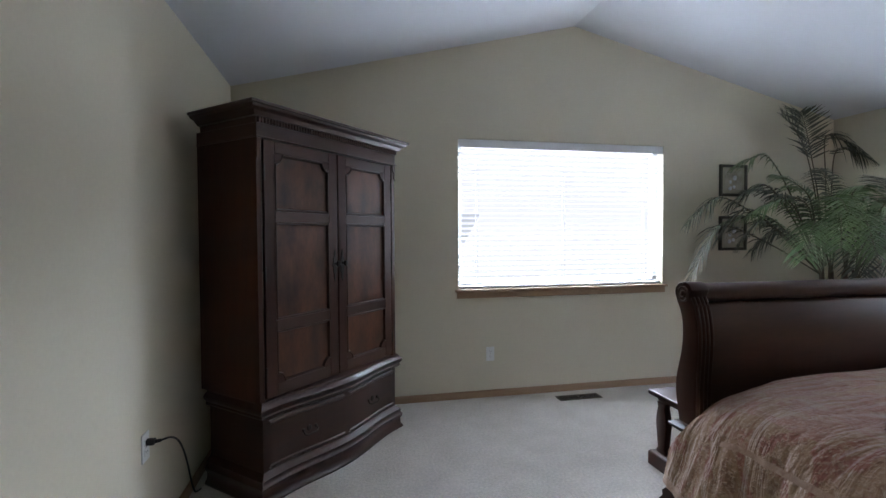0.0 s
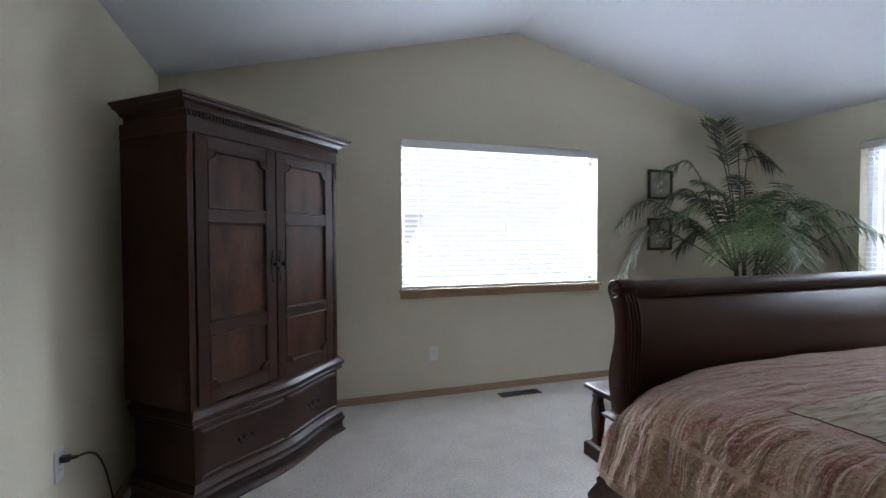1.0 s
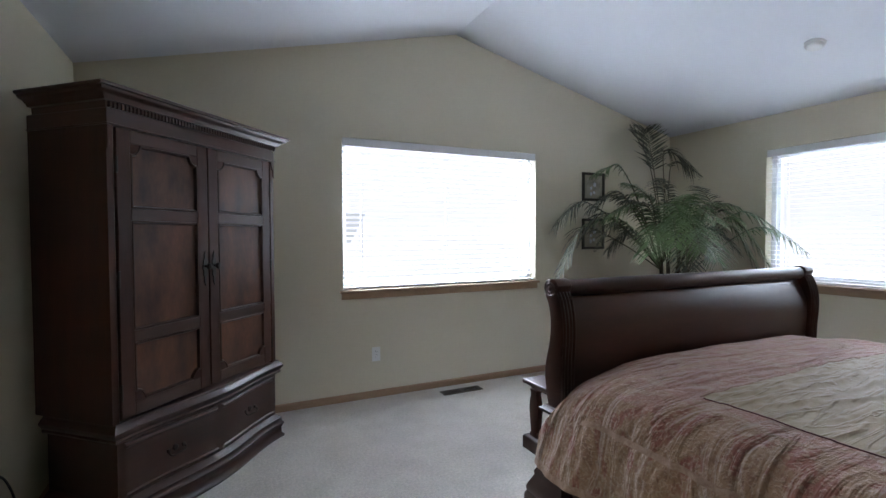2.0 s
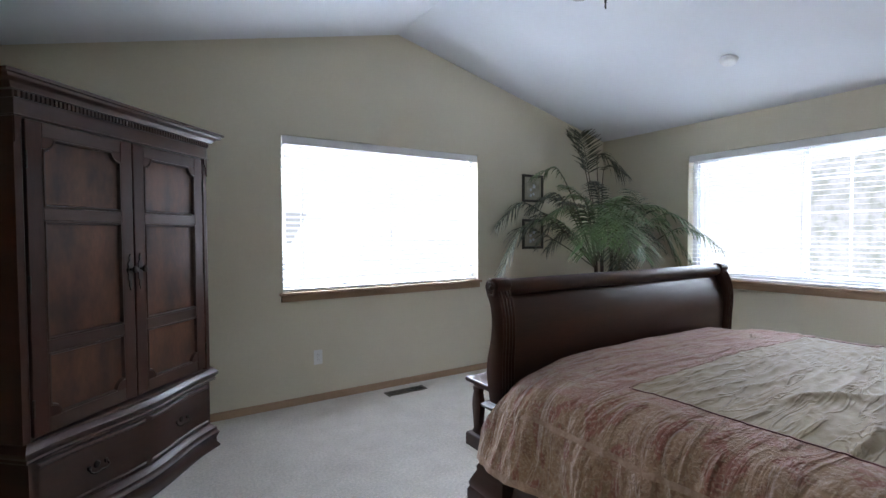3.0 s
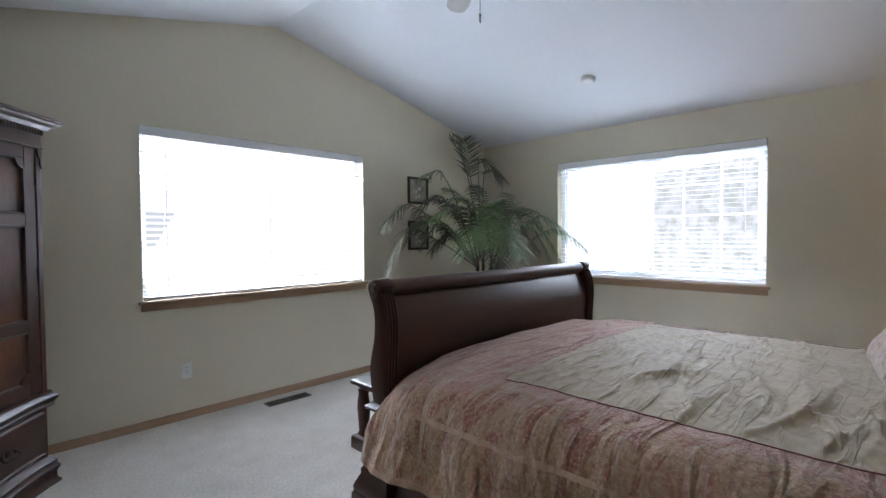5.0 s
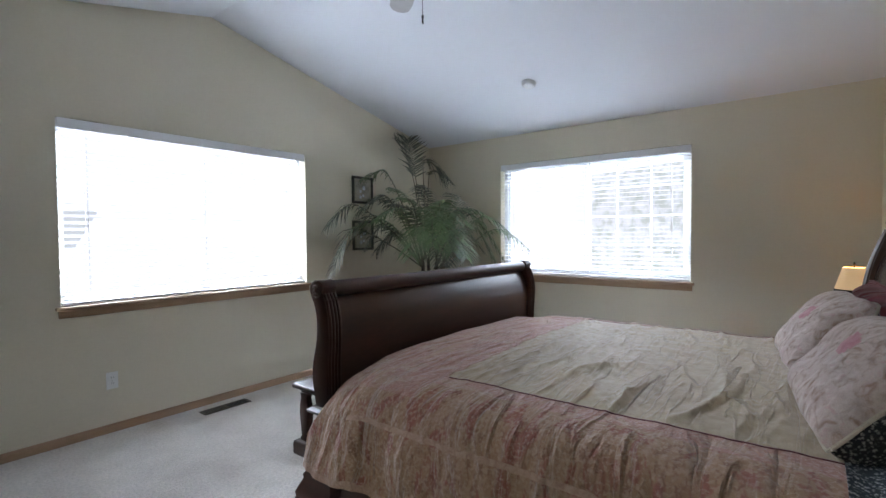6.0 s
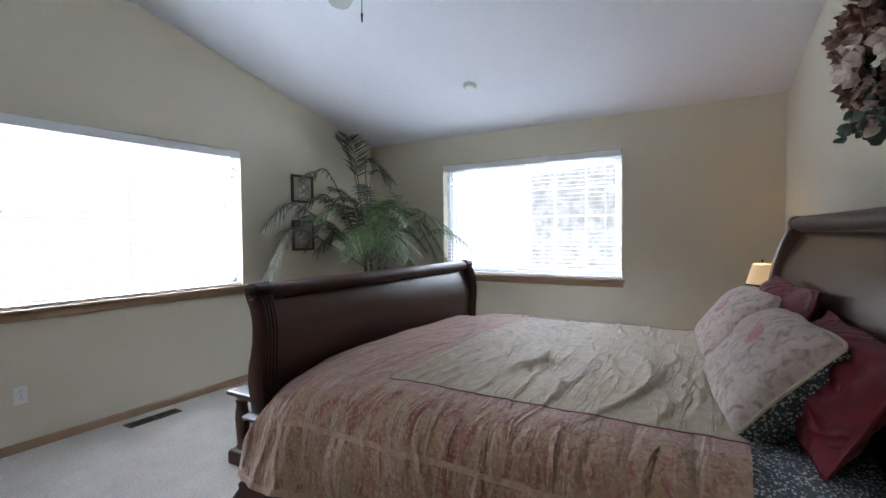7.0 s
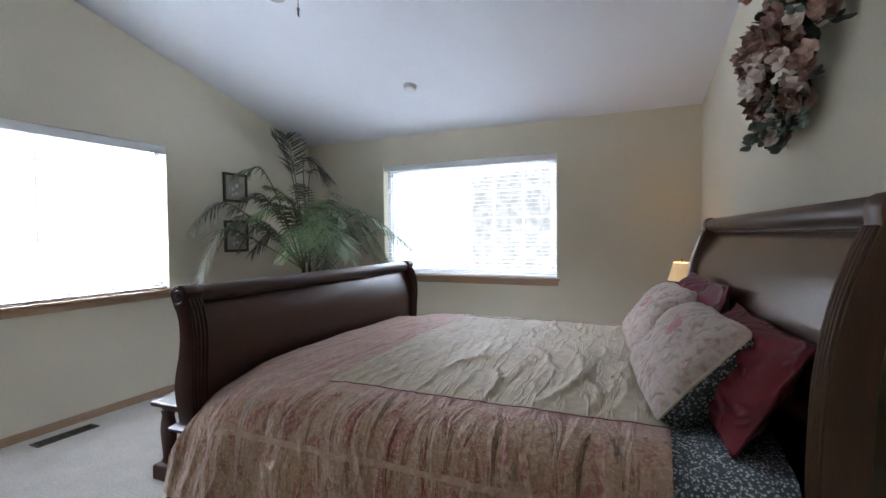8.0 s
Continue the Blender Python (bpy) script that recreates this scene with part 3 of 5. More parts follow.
# ---- fabrics ----
def fabric(name, colours, scale, rough=0.85, bump=0.35, weave=420.0, stretch=(1, 1, 1), sharp=0.12, twist=1.0, sheen=0.25, crease=None):
    """A woven cloth: blotches of several colours in a damask-like pattern with a fine weave."""
    m = bpy.data.materials.new(name)
    m.use_nodes = True
    t, b = m.node_tree, m.node_tree.nodes["Principled BSDF"]
    b.inputs["Roughness"].default_value, b.inputs["Sheen Weight"].default_value = rough, sheen
    b.inputs["Specular IOR Level"].default_value = 0.25
    co, mp = t.nodes.new("ShaderNodeTexCoord"), t.nodes.new("ShaderNodeMapping")
    mp.inputs["Scale"].default_value = stretch
    t.links.new(co.outputs["Object"], mp.inputs["Vector"])
    warp = t.nodes.new("ShaderNodeTexNoise")
    warp.inputs["Scale"].default_value, warp.inputs["Detail"].default_value, warp.inputs["Distortion"].default_value = scale, 7, twist
    t.links.new(mp.outputs["Vector"], warp.inputs["Vector"])
    ramp = t.nodes.new("ShaderNodeValToRGB")
    el = ramp.color_ramp.elements
    while len(el) < len(colours):
        el.new(0.5)
    for k, c in enumerate(colours):
        el[k].position = 0.5 + (k / (len(colours) - 1) - 0.5) * 2 * sharp
        el[k].color = (*c, 1)
    t.links.new(warp.outputs["Fac"], ramp.inputs["Fac"])
    grain = t.nodes.new("ShaderNodeTexNoise")
    grain.inputs["Scale"].default_value = weave
    t.links.new(co.outputs["Object"], grain.inputs["Vector"])
    r = t.nodes.new("ShaderNodeMapRange")
    r.inputs["From Min"].default_value, r.inputs["From Max"].default_value = 0.3, 0.7
    r.inputs["To Min"].default_value, r.inputs["To Max"].default_value = 0.86, 1.14
    t.links.new(grain.outputs["Fac"], r.inputs["Value"])
    mul = t.nodes.new("ShaderNodeVectorMath")
    mul.operation = "SCALE"
    t.links.new(ramp.outputs["Color"], mul.inputs[0]), t.links.new(r.outputs["Result"], mul.inputs["Scale"])
    t.links.new(mul.outputs["Vector"], b.inputs["Base Color"])
    bp = t.nodes.new("ShaderNodeBump")
    bp.inputs["Strength"].default_value, bp.inputs["Distance"].default_value = bump, 0.004
    t.links.new(warp.outputs["Fac"], bp.inputs["Height"])
    if crease:
        turn, along, across, depth = crease
        m2 = t.nodes.new("ShaderNodeMapping")
        m2.inputs["Rotation"].default_value = (0, 0, radians(turn))
        m2.inputs["Scale"].default_value = (along, across, along)
        t.links.new(co.outputs["Object"], m2.inputs["Vector"])
        wr = t.nodes.new("ShaderNodeTexNoise")
        wr.inputs["Scale"].default_value, wr.inputs["Detail"].default_value, wr.inputs["Distortion"].default_value = 1.0, 3, 0.8
        t.links.new(m2.outputs["Vector"], wr.inputs["Vector"])
        off = t.nodes.new("ShaderNodeMath")
        off.operation = "SUBTRACT"
        off.inputs[1].default_value = 0.5
        t.links.new(wr.outputs["Fac"], off.inputs[0])
        ab = t.nodes.new("ShaderNodeMath")
        ab.operation = "ABSOLUTE"
        t.links.new(off.outputs[0], ab.inputs[0])
        rg = t.nodes.new("ShaderNodeMapRange")
        rg.inputs["From Min"].default_value, rg.inputs["From Max"].default_value = 0.0, 0.055
        rg.inputs["To Min"].default_value, rg.inputs["To Max"].default_value = 1.0, 0.0
        rg.interpolation_type = "SMOOTHSTEP"
        t.links.new(ab.outputs[0], rg.inputs["Value"])
        b2 = t.nodes.new("ShaderNodeBump")
        b2.inputs["Strength"].default_value, b2.inputs["Distance"].default_value = 0.9, depth
        t.links.new(rg.outputs["Result"], b2.inputs["Height"]), t.links.new(bp.outputs["Normal"], b2.inputs["Normal"])
        t.links.new(b2.outputs["Normal"], b.inputs["Normal"])
    else:
        t.links.new(bp.outputs["Normal"], b.inputs["Normal"])
    return m


def floral(name, ground, petal, second, scale):
    """A dark printed cotton with many small pale flowers."""
    m = bpy.data.materials.new(name)
    m.use_nodes = True
    t, b = m.node_tree, m.node_tree.nodes["Principled BSDF"]
    b.inputs["Roughness"].default_value = 0.85
    b.inputs["Specular IOR Level"].default_value = 0.25
    co = t.nodes.new("ShaderNodeTexCoord")
    nz = t.nodes.new("ShaderNodeTexNoise")
    nz.inputs["Scale"].default_value, nz.inputs["Detail"].default_value = scale * 2.2, 2
    t.links.new(co.outputs["Object"], nz.inputs["Vector"])
    vo = t.nodes.new("ShaderNodeTexVoronoi")
    vo.inputs["Scale"].default_value = scale
    t.links.new(co.outputs["Object"], vo.inputs["Vector"])
    add = t.nodes.new("ShaderNodeMath")
    add.operation = "MULTIPLY_ADD"
    add.inputs[1].default_value = 0.9
    t.links.new(nz.outputs["Fac"], add.inputs[0]), t.links.new(vo.outputs["Distance"], add.inputs[2])
    ramp = t.nodes.new("ShaderNodeValToRGB")
    el = ramp.color_ramp.elements
    el.new(0.5), el.new(0.6)
    for k, (p, c) in enumerate(((0.70, petal), (0.78, second), (0.88, second), (0.93, ground))):
        el[k].position, el[k].color = p, (*c, 1)
    t.links.new(add.outputs[0], ramp.inputs["Fac"])
    t.links.new(ramp.outputs["Color"], b.inputs["Base Color"])
    return m


def damask(name, rose, tan, pale, dark, stretch, scale, share):
    """A heavy woven cloth: soft streaks of two colours, each mottled with paler and darker threads."""
    m = bpy.data.materials.new(name)
    m.use_nodes = True
    t, b = m.node_tree, m.node_tree.nodes["Principled BSDF"]
    b.inputs["Roughness"].default_value, b.inputs["Sheen Weight"].default_value = 0.8, 0.3
    b.inputs["Specular IOR Level"].default_value = 0.25
    co, mp = t.nodes.new("ShaderNodeTexCoord"), t.nodes.new("ShaderNodeMapping")
    mp.inputs["Scale"].default_value = stretch
    t.links.new(co.outputs["Object"], mp.inputs["Vector"])

    def field(size, detail, twist, lo, hi, vector):
        n = t.nodes.new("ShaderNodeTexNoise")
        n.inputs["Scale"].default_value, n.inputs["Detail"].default_value, n.inputs["Distortion"].default_value = size, detail, twist
        t.links.new(vector, n.inputs["Vector"])
        r = t.nodes.new("ShaderNodeMapRange")
        r.interpolation_type = "SMOOTHSTEP"
        r.inputs["From Min"].default_value, r.inputs["From Max"].default_value = lo, hi
        t.links.new(n.outputs["Fac"], r.inputs["Value"])
        return r.outputs["Result"]

    def blend(fac, a, c, weight=1.0):
        mix = t.nodes.new("ShaderNodeMix")
        mix.data_type = "RGBA"
        if weight < 1:
            mul = t.nodes.new("ShaderNodeMath")
            mul.operation = "MULTIPLY"
            mul.inputs[1].default_value = weight
            t.links.new(fac, mul.inputs[0])
            fac = mul.outputs[0]
        t.links.new(fac, mix.inputs[0])
        for sock, v in ((mix.inputs[6], a), (mix.inputs[7], c)):
            if isinstance(v, tuple):
                sock.default_value = (*v, 1)
            else:
                t.links.new(v, sock)
        return mix.outputs[2]

    broad = field(scale, 3, 0.8, share - 0.06, share + 0.06, mp.outputs["Vector"])
    fine = field(scale * 6.5, 7, 0.4, 0.44, 0.68, co.outputs["Object"])
    deep = field(scale * 3.4, 6, 0.8, 0.50, 0.68, mp.outputs["Vector"])
    thread = field(380, 2, 0.0, 0.35, 0.7, co.outputs["Object"])
    out = blend(broad, rose, tan)
    out = blend(deep, out, dark, 0.55)
    out = blend(fine, out, pale, 0.60)
    out = blend(thread, out, dark, 0.18)
    t.links.new(out, b.inputs["Base Color"])
    bp = t.nodes.new("ShaderNodeBump")
    bp.inputs["Strength"].default_value, bp.inputs["Distance"].default_value = 0.5, 0.004
    t.links.new(fine, bp.inputs["Height"])
    # soft pulls in the cloth, running across the bed and down its side
    m2 = t.nodes.new("ShaderNodeMapping")
    m2.inputs["Scale"].default_value = (2.2, 9.0, 1.8)
    t.links.new(co.outputs["Object"], m2.inputs["Vector"])
    pull = field(1.0, 4, 0.9, 0.38, 0.62, m2.outputs["Vector"])
    b2 = t.nodes.new("ShaderNodeBump")
    b2.inputs["Strength"].default_value, b2.inputs["Distance"].default_value = 0.9, 0.022
    t.links.new(pull, b2.inputs["Height"]), t.links.new(bp.outputs["Normal"], b2.inputs["Normal"])
    t.links.new(b2.outputs["Normal"], b.inputs["Normal"])
    return m


BORDER = damask("rose_damask_border", (0.335, 0.128, 0.092), (0.395, 0.245, 0.150), (0.54, 0.385, 0.275), (0.20, 0.085, 0.058), (0.75, 1.20, 0.60), 11, 0.43)
ROSE = damask("rose_pink_border", (0.43, 0.225, 0.170), (0.45, 0.300, 0.210), (0.56, 0.400, 0.320), (0.26, 0.115, 0.090), (1.2, 0.75, 0.8), 13, 0.54)
CENTRE = fabric("pale_beige_damask", ((0.350, 0.262, 0.160), (0.415, 0.326, 0.210), (0.465, 0.378, 0.258)), 26, 0.62, 0.25, sharp=0.22, twist=0.3, crease=(-4, 2.2, 12, 0.0046))
BAND = fabric("pale_rose_band", ((0.36, 0.215, 0.150), (0.46, 0.300, 0.210), (0.52, 0.365, 0.265)), 40, sharp=0.2)
PIPING = fabric("dark_red_piping", ((0.10, 0.035, 0.035), (0.15, 0.05, 0.05)), 30)
SHAM = fabric("pale_rose_sham", ((0.40, 0.26, 0.19), (0.56, 0.43, 0.36), (0.64, 0.53, 0.47), (0.60, 0.42, 0.38)), 24, sharp=0.19, crease=(20, 3, 6, 0.006))
PINK = fabric("pink_flower_patch", ((0.52, 0.20, 0.23), (0.60, 0.30, 0.31)), 25)
CREAM = fabric("cream_flange", ((0.55, 0.48, 0.36), (0.62, 0.55, 0.43)), 25)
RED = fabric("crimson_satin", ((0.105, 0.009, 0.014), (0.165, 0.014, 0.022)), 6, 0.6, 0.3, sheen=0.05, crease=(35, 3, 6, 0.010))
NAVY = floral("dark_floral_cotton", (0.060, 0.070, 0.075), (0.60, 0.62, 0.58), (0.22, 0.24, 0.235), 100)
SHEET = floral("grey_blue_floral_cotton", (0.105, 0.125, 0.140), (0.74, 0.76, 0.76), (0.32, 0.345, 0.355), 105)

# ---- quilt ----
rng = random.Random(7)
FOLDS = []
for k in range(84):
    fx, fy = rng.uniform(1.84, 3.40), rng.uniform(0.06, 1.34) if k % 3 else rng.uniform(0.75, 1.36)
    swirl = 60 * math.exp(-((fx - 2.95) / 0.3) ** 2 - ((fy - 0.72) / 0.35) ** 2)      # most creases run across the bed
    FOLDS.append((fx, fy, radians(rng.gauss(6 + swirl, 12)), rng.uniform(0.10, 0.34), rng.uniform(0.009, 0.016), rng.uniform(0.005, 0.012)))
for k in range(60):
    fx, fy = rng.uniform(1.78, 3.42), rng.uniform(0.06, 1.34)
    FOLDS.append((fx, fy, radians(rng.gauss(12, 30)), rng.uniform(0.04, 0.12), rng.uniform(0.008, 0.011), rng.uniform(0.002, 0.005)))
for k in range(26):
    fx, fy = rng.uniform(1.60, 3.50), rng.uniform(1.38, 1.80)
    FOLDS.append((fx, fy, radians(rng.gauss(20, 25)), rng.uniform(0.05, 0.14), rng.uniform(0.010, 0.018), rng.uniform(0.002, 0.006)))
for fx, fy, a, ln, wd, ht in ((2.16, 0.345, -1, 0.34, 0.022, 0.030), (1.94, 0.255, 6, 0.15, 0.016, 0.018), (1.90, 0.64, 7, 0.24, 0.020, 0.022), (2.22, 0.85, 146, 0.17, 0.022, 0.028), (3.02, 0.87, 61, 0.22, 0.018, 0.018), (2.92, 0.93, 22, 0.24, 0.016, 0.016), (2.30, 1.27, 2, 0.42, 0.016, 0.014), (2.08, 1.11, 2, 0.22, 0.016, 0.014), (2.45, 1.19, 6, 0.34, 0.016, 0.014), (2.25, 1.02, -4, 0.26, 0.016, 0.014), (2.89, 0.50, 84, 0.20, 0.018, 0.018), (2.70, 0.60, 70, 0.20, 0.016, 0.014), (2.5, 0.16, 4, 0.30, 0.018, 0.014), (1.82, 1.36, 8, 0.2, 0.014, 0.014), (2.5, 1.36, 3, 0.3, 0.014, 0.012)):
    FOLDS.append((fx, fy, radians(a), ln, wd, ht))
FOLDS = [(a, b, math.cos(c), math.sin(c), d, e, f) for a, b, c, d, e, f in FOLDS]


def rumple(x, y):
    z = 0.0
    for fx, fy, c, s, ln, wd, ht in FOLDS:
        dx, dy = x - fx, y - fy
        if dx * dx + dy * dy > 4 * ln * ln:
            continue
        u, v = dx * c + dy * s, -dx * s + dy * c
        v -= 0.25 * u * u / ln
        if abs(v) < 3 * wd:
            z += ht * math.exp(-(u / ln) ** 2) * (0.5 * math.exp(-(v / wd) ** 2) + 0.5 * math.exp(-1.6 * abs(v) / wd)) * min(1.0, max(0.0, (x - 1.70) / 0.10))
    z = 0.030 * math.tanh(z / 0.030)
    a, b = 0.74 * x + 0.67 * y, -0.67 * x + 0.74 * y
    return z + 0.007 * noise.noise((x * 4, y * 4, 3)) + 0.0020 * noise.noise((a * 9, b * 26, 5))


SECTION = curve_through([(1.415, 0, 0.255), (1.428, 0, 0.36), (1.440, 0, 0.48), (1.462, 0, 0.59), (1.510, 0, 0.658), (1.60, 0, 0.690), (1.75, 0, 0.700), (2.05, 0, 0.708), (2.55, 0, 0.716), (3.05, 0, 0.708), (3.35, 0, 0.700), (3.50, 0, 0.690), (3.585, 0, 0.655), (3.625, 0, 0.58), (3.64, 0, 0.46), (3.65, 0, 0.34), (3.655, 0, 0.26)], 330)


def quilt_point(i, y_rel, y_head, y_foot):
    p = SECTION[i]
    side = max(0.0, min(1.0, (0.66 - p.z) / 0.36))
    foot = y_foot + (0.095 * min(1, side * 1.6) if p.x < 2.5 else 0)
    y = y_head + (foot - y_head) * y_rel
    near = -1 if p.x < 2.5 else 1
    x, z = p.x, p.z
    if side > 0:
        wave = math.sin(y * 15 + 2.0 * math.sin(y * 5)) * 0.55 + noise.noise((y * 6, z * 1.5, 5)) * 1.1
        crisp = max(0.0, 1 - 2.2 * abs(noise.noise((y * 7 + 1.6 * z, z * 2.2, 11)))) ** 2
        loose = 0.60 + 0.40 * max(0.0, min(1.0, (y - 0.95) / 0.6))        # fuller folds towards the foot corner
        x += near * side * (loose * (0.022 * wave + 0.026 * crisp) + 0.008) + 0.006 * noise.noise((y * 24, z * 20, 2)) * side
        z += 0.015 * side * noise.noise((y * 6, 1, 7))
        for yc in (0.36, 0.62, 0.72, 0.98, 1.27):
            x += near * 0.009 * min(1.0, 3 * side) * math.exp(-((y - yc - 0.05 * math.sin(9 * z + 40 * yc)) / 0.011) ** 2)
    top = 1 - side
    z += top * rumple(p.x, y)
    if y > 1.56:                                   # the foot end rounds down on the corners
        e = (y - 1.56) / 0.27
        corner = max(0.0, 1 - abs(p.x - 1.45) / 0.42) if p.x < 2.5 else max(0.0, 1 - abs(p.x - 3.62) / 0.35)
        z -= top * (0.012 * e * e + 0.085 * min(1.0, e) ** 2 * corner)
    return Vector((x, y, z))


def grid_parts(name, rows, cols, where, kinds, parent, materials, labels):
    """One skin cut into meshes by kind(i, j)."""
    groups = {}
    for i in range(rows):
        for j in range(cols):
            groups.setdefault(kinds(i, j), []).append((i, j))
    made = {}
    for kind, cells in groups.items():
        bm, at = bmesh.new(), {}
        for i, j in cells:
            quad = []
            for a, b in ((i, j), (i + 1, j), (i + 1, j + 1), (i, j + 1)):
                if (a, b) not in at:
                    at[a, b] = bm.verts.new(where(a, b))
                quad.append(at[a, b])
            bm.faces.new(quad)
        ob = link(kind, bm, materials[kind], parent, labels.get(kind, ""))
        ob.data.polygons.foreach_set("use_smooth", [True] * len(ob.data.polygons))
        made[kind] = ob
    return made


quilt = thing("quilt", pose(0, 0, 0), "rose and beige damask quilt, rumpled, spread over the bed", "quilt")
NY = 300
YH, YF = 0.02, 1.842


def quilt_kind(i, j):
    p, y = SECTION[i], YH + (YF - YH) * j / NY
    if p.z > 0.66:
        if 1.735 < p.x < 3.42 and y < 1.345:
            return "centre_panel"
        if 1.603 < y < 1.624 and 1.56 < p.x < 3.58:
            return "trim_band"
    if p.z > 0.66 and (y > 1.345 or 1.640 + 0.02 * noise.noise((y * 9, 3, 1)) < p.x < 3.50):
        return "foot_border"
    if p.x < 2 and 0.530 < p.z < 0.556 and y < 1.62:
        return "trim_band"
    if p.x < 2 and p.z < 0.285:
        return "trim_band"
    return "border" if p.x < 2.5 else "far_border"


grid_parts("quilt", 330, NY, lambda i, j: quilt_point(i, j / NY, YH, YF), quilt_kind, quilt,
           {"centre_panel": CENTRE, "trim_band": BAND, "border": BORDER, "far_border": BORDER, "foot_border": ROSE},
           {"centre_panel": "pale beige rumpled middle panel", "trim_band": "pale rose woven band", "border": "mottled rose and tan border", "foot_border": "dusty pink inner border"})

near_i = min(range(331), key=lambda i: abs(SECTION[i].x - 1.735) + (9 if SECTION[i].z < 0.66 else 0))
far_i = min(range(331), key=lambda i: abs(SECTION[i].x - 3.42) + (9 if SECTION[i].z < 0.66 else 0))
end_j = round((1.345 - YH) / (YF - YH) * NY)
for seam, cloth, tag in (
        ([quilt_point(near_i, j / NY, YH, YF) for j in range(0, end_j, 2)], PIPING, "dark red piped seam"),
        ([quilt_point(i, end_j / NY, YH, YF) for i in range(near_i, far_i, 2)], ROSE, "dusty pink seam at the foot"),
        ([quilt_point(far_i, j / NY, YH, YF) for j in range(end_j, 0, -2)], PIPING, "dark red piped seam")):
    part("piping", tube(seam, 0.0034, 6), cloth, quilt, tag, True)

sheet = thing("bed_sheet", pose(0, 0, 0), "grey-blue floral sheet hanging over the side of the mattress", "sheet")


def sheet_point(i, j):
    p, v = SECTION[i], j / 40
    y = -0.270 + 0.297 * v
    x, z = p.x + 0.012, p.z - 0.012
    side = max(0.0, min(1.0, (0.66 - p.z) / 0.36))
    x -= side * (0.030 * noise.noise((y * 8, z * 3, 4)) - 0.015 * math.sin(y * 30 + z * 9))
    z += (1 - side) * (0.02 * noise.noise((x * 7, y * 7, 9)) + 0.008 * noise.noise((x * 22, y * 22, 1)))
    return Vector((x, y, z - 0.06 * max(0, -y) * side))


bm = loft([[sheet_point(i, j) for j in range(41)] for i in range(0, 135)])
part("drape", bm, SHEET, sheet, "", True)


# ---- pillows ----
def pillow_at(name, m, w, h, t, front, back, label, seed, flange=0.0, patch=None, group="", soft=0.10, puff=0.40, crumple=1.0):
    top = thing(name, m, label, "pillow", group)
    n = 44

    def skin(side, grow=0.0):
        rows = []
        for i in range(n + 1):
            row = []
            for j in range(n + 1):
                u, v = 2 * i / n - 1, 2 * j / n - 1
                r = (1 - abs(u) ** 2.6) * (1 - abs(v) ** 2.6)
                d = t / 2 * max(0.0, r) ** puff * (1 if not patch else (0.75 if side > 0 else 1.25))
                rnd = 1 - soft * (u * v) ** 4
                px, pz = u * w / 2 * rnd * (1 - 0.05 * (1 - v * v) * abs(u) ** 3), v * h / 2 * rnd * (1 - 0.06 * (1 - u * u) * abs(v) ** 3)
                d += r * crumple * (0.018 * noise.noise((u * 2.2 + seed, v * 2.2, side)) + 0.007 * noise.noise((u * 6 + seed, v * 6, side)))
                row.append((px, -side * (d + grow) + 0.02 * noise.noise((u * 1.5, v * 1.5, seed)), pz + 0.015 * noise.noise((u * 2, seed, 1))))
            rows.append(row)
        return rows

    f = skin(1)
    if patch:
        def kind(i, j):
            u, v = 2 * (i + 0.5) / n - 1, 2 * (j + 0.5) / n - 1
            if flange and (u < -1 + flange or v < -1 + flange * 0.5):
                return "trim"
            return "flower_patch" if abs((u - patch[0]) / 0.16) ** 2.2 + abs((v - patch[1]) / 0.20) ** 2.2 + 0.35 * noise.noise((u * 9, v * 9, seed)) < 1 else "front"
        grid_parts(name, n, n, lambda i, j: Vector(f[i][j]), kind, top, {"front": front, "flower_patch": PINK, "trim": CREAM},
                   {"flower_patch": "woven pink flower", "trim": "cream edge", "front": "pale rose damask front"})
    else:
        part("front", loft(f), front, top, "", True)
    part("back", loft(skin(-1)), back, top, "dark floral back" if patch else "", True)
    rim = []
    for i in range(n + 1):
        rim.append(f[i][0])
    for j in range(1, n + 1):
        rim.append(f[n][j])
    for i in range(n - 1, -1, -1):
        rim.append(f[i][n])
    for j in range(n - 1, -1, -1):
        rim.append(f[0][j])
    part("welt", tube(rim, 0.006, 6), CREAM if patch else front, top, "", True)
    return top


def lean(x, y, z, turn, back):
    """A pillow's pose: centre, turn about z, degrees that it leans back towards the headboard wall."""
    return pose(x, y, z, 0, 0, 180 + turn) @ pose(0, 0, 0, -back, 0, 0)


pillow_at("pillow", lean(2.085, -0.030, 0.858, 6.5, 42), 0.70, 0.42, 0.27, SHAM, NAVY, "pale rose damask pillow leaning against the red pillows", 1.3, 0.10, (0.15, 0.30), "damask pillows", crumple=0.6)
pillow_at("pillow", lean(2.83, 0.045, 0.868, 6.5, 40), 0.70, 0.43, 0.27, SHAM, NAVY, "pale rose damask pillow leaning against the red pillows", 5.1, 0.10, (0.10, 0.15), "damask pillows", crumple=0.6)
pillow_at("pillow", lean(1.965, -0.185, 0.858, 5.5, 30), 0.76, 0.37, 0.17, RED, RED, "crumpled crimson red pillow leaning against the headboard", 8.2, group="red pillows", soft=0.02, puff=0.70, crumple=3.0)
pillow_at("pillow", lean(2.78, -0.115, 0.885, 5.5, 20), 0.84, 0.42, 0.17, RED, RED, "crumpled crimson red pillow leaning against the headboard", 3.4, group="red pillows", soft=0.02, puff=0.70, crumple=3.6)


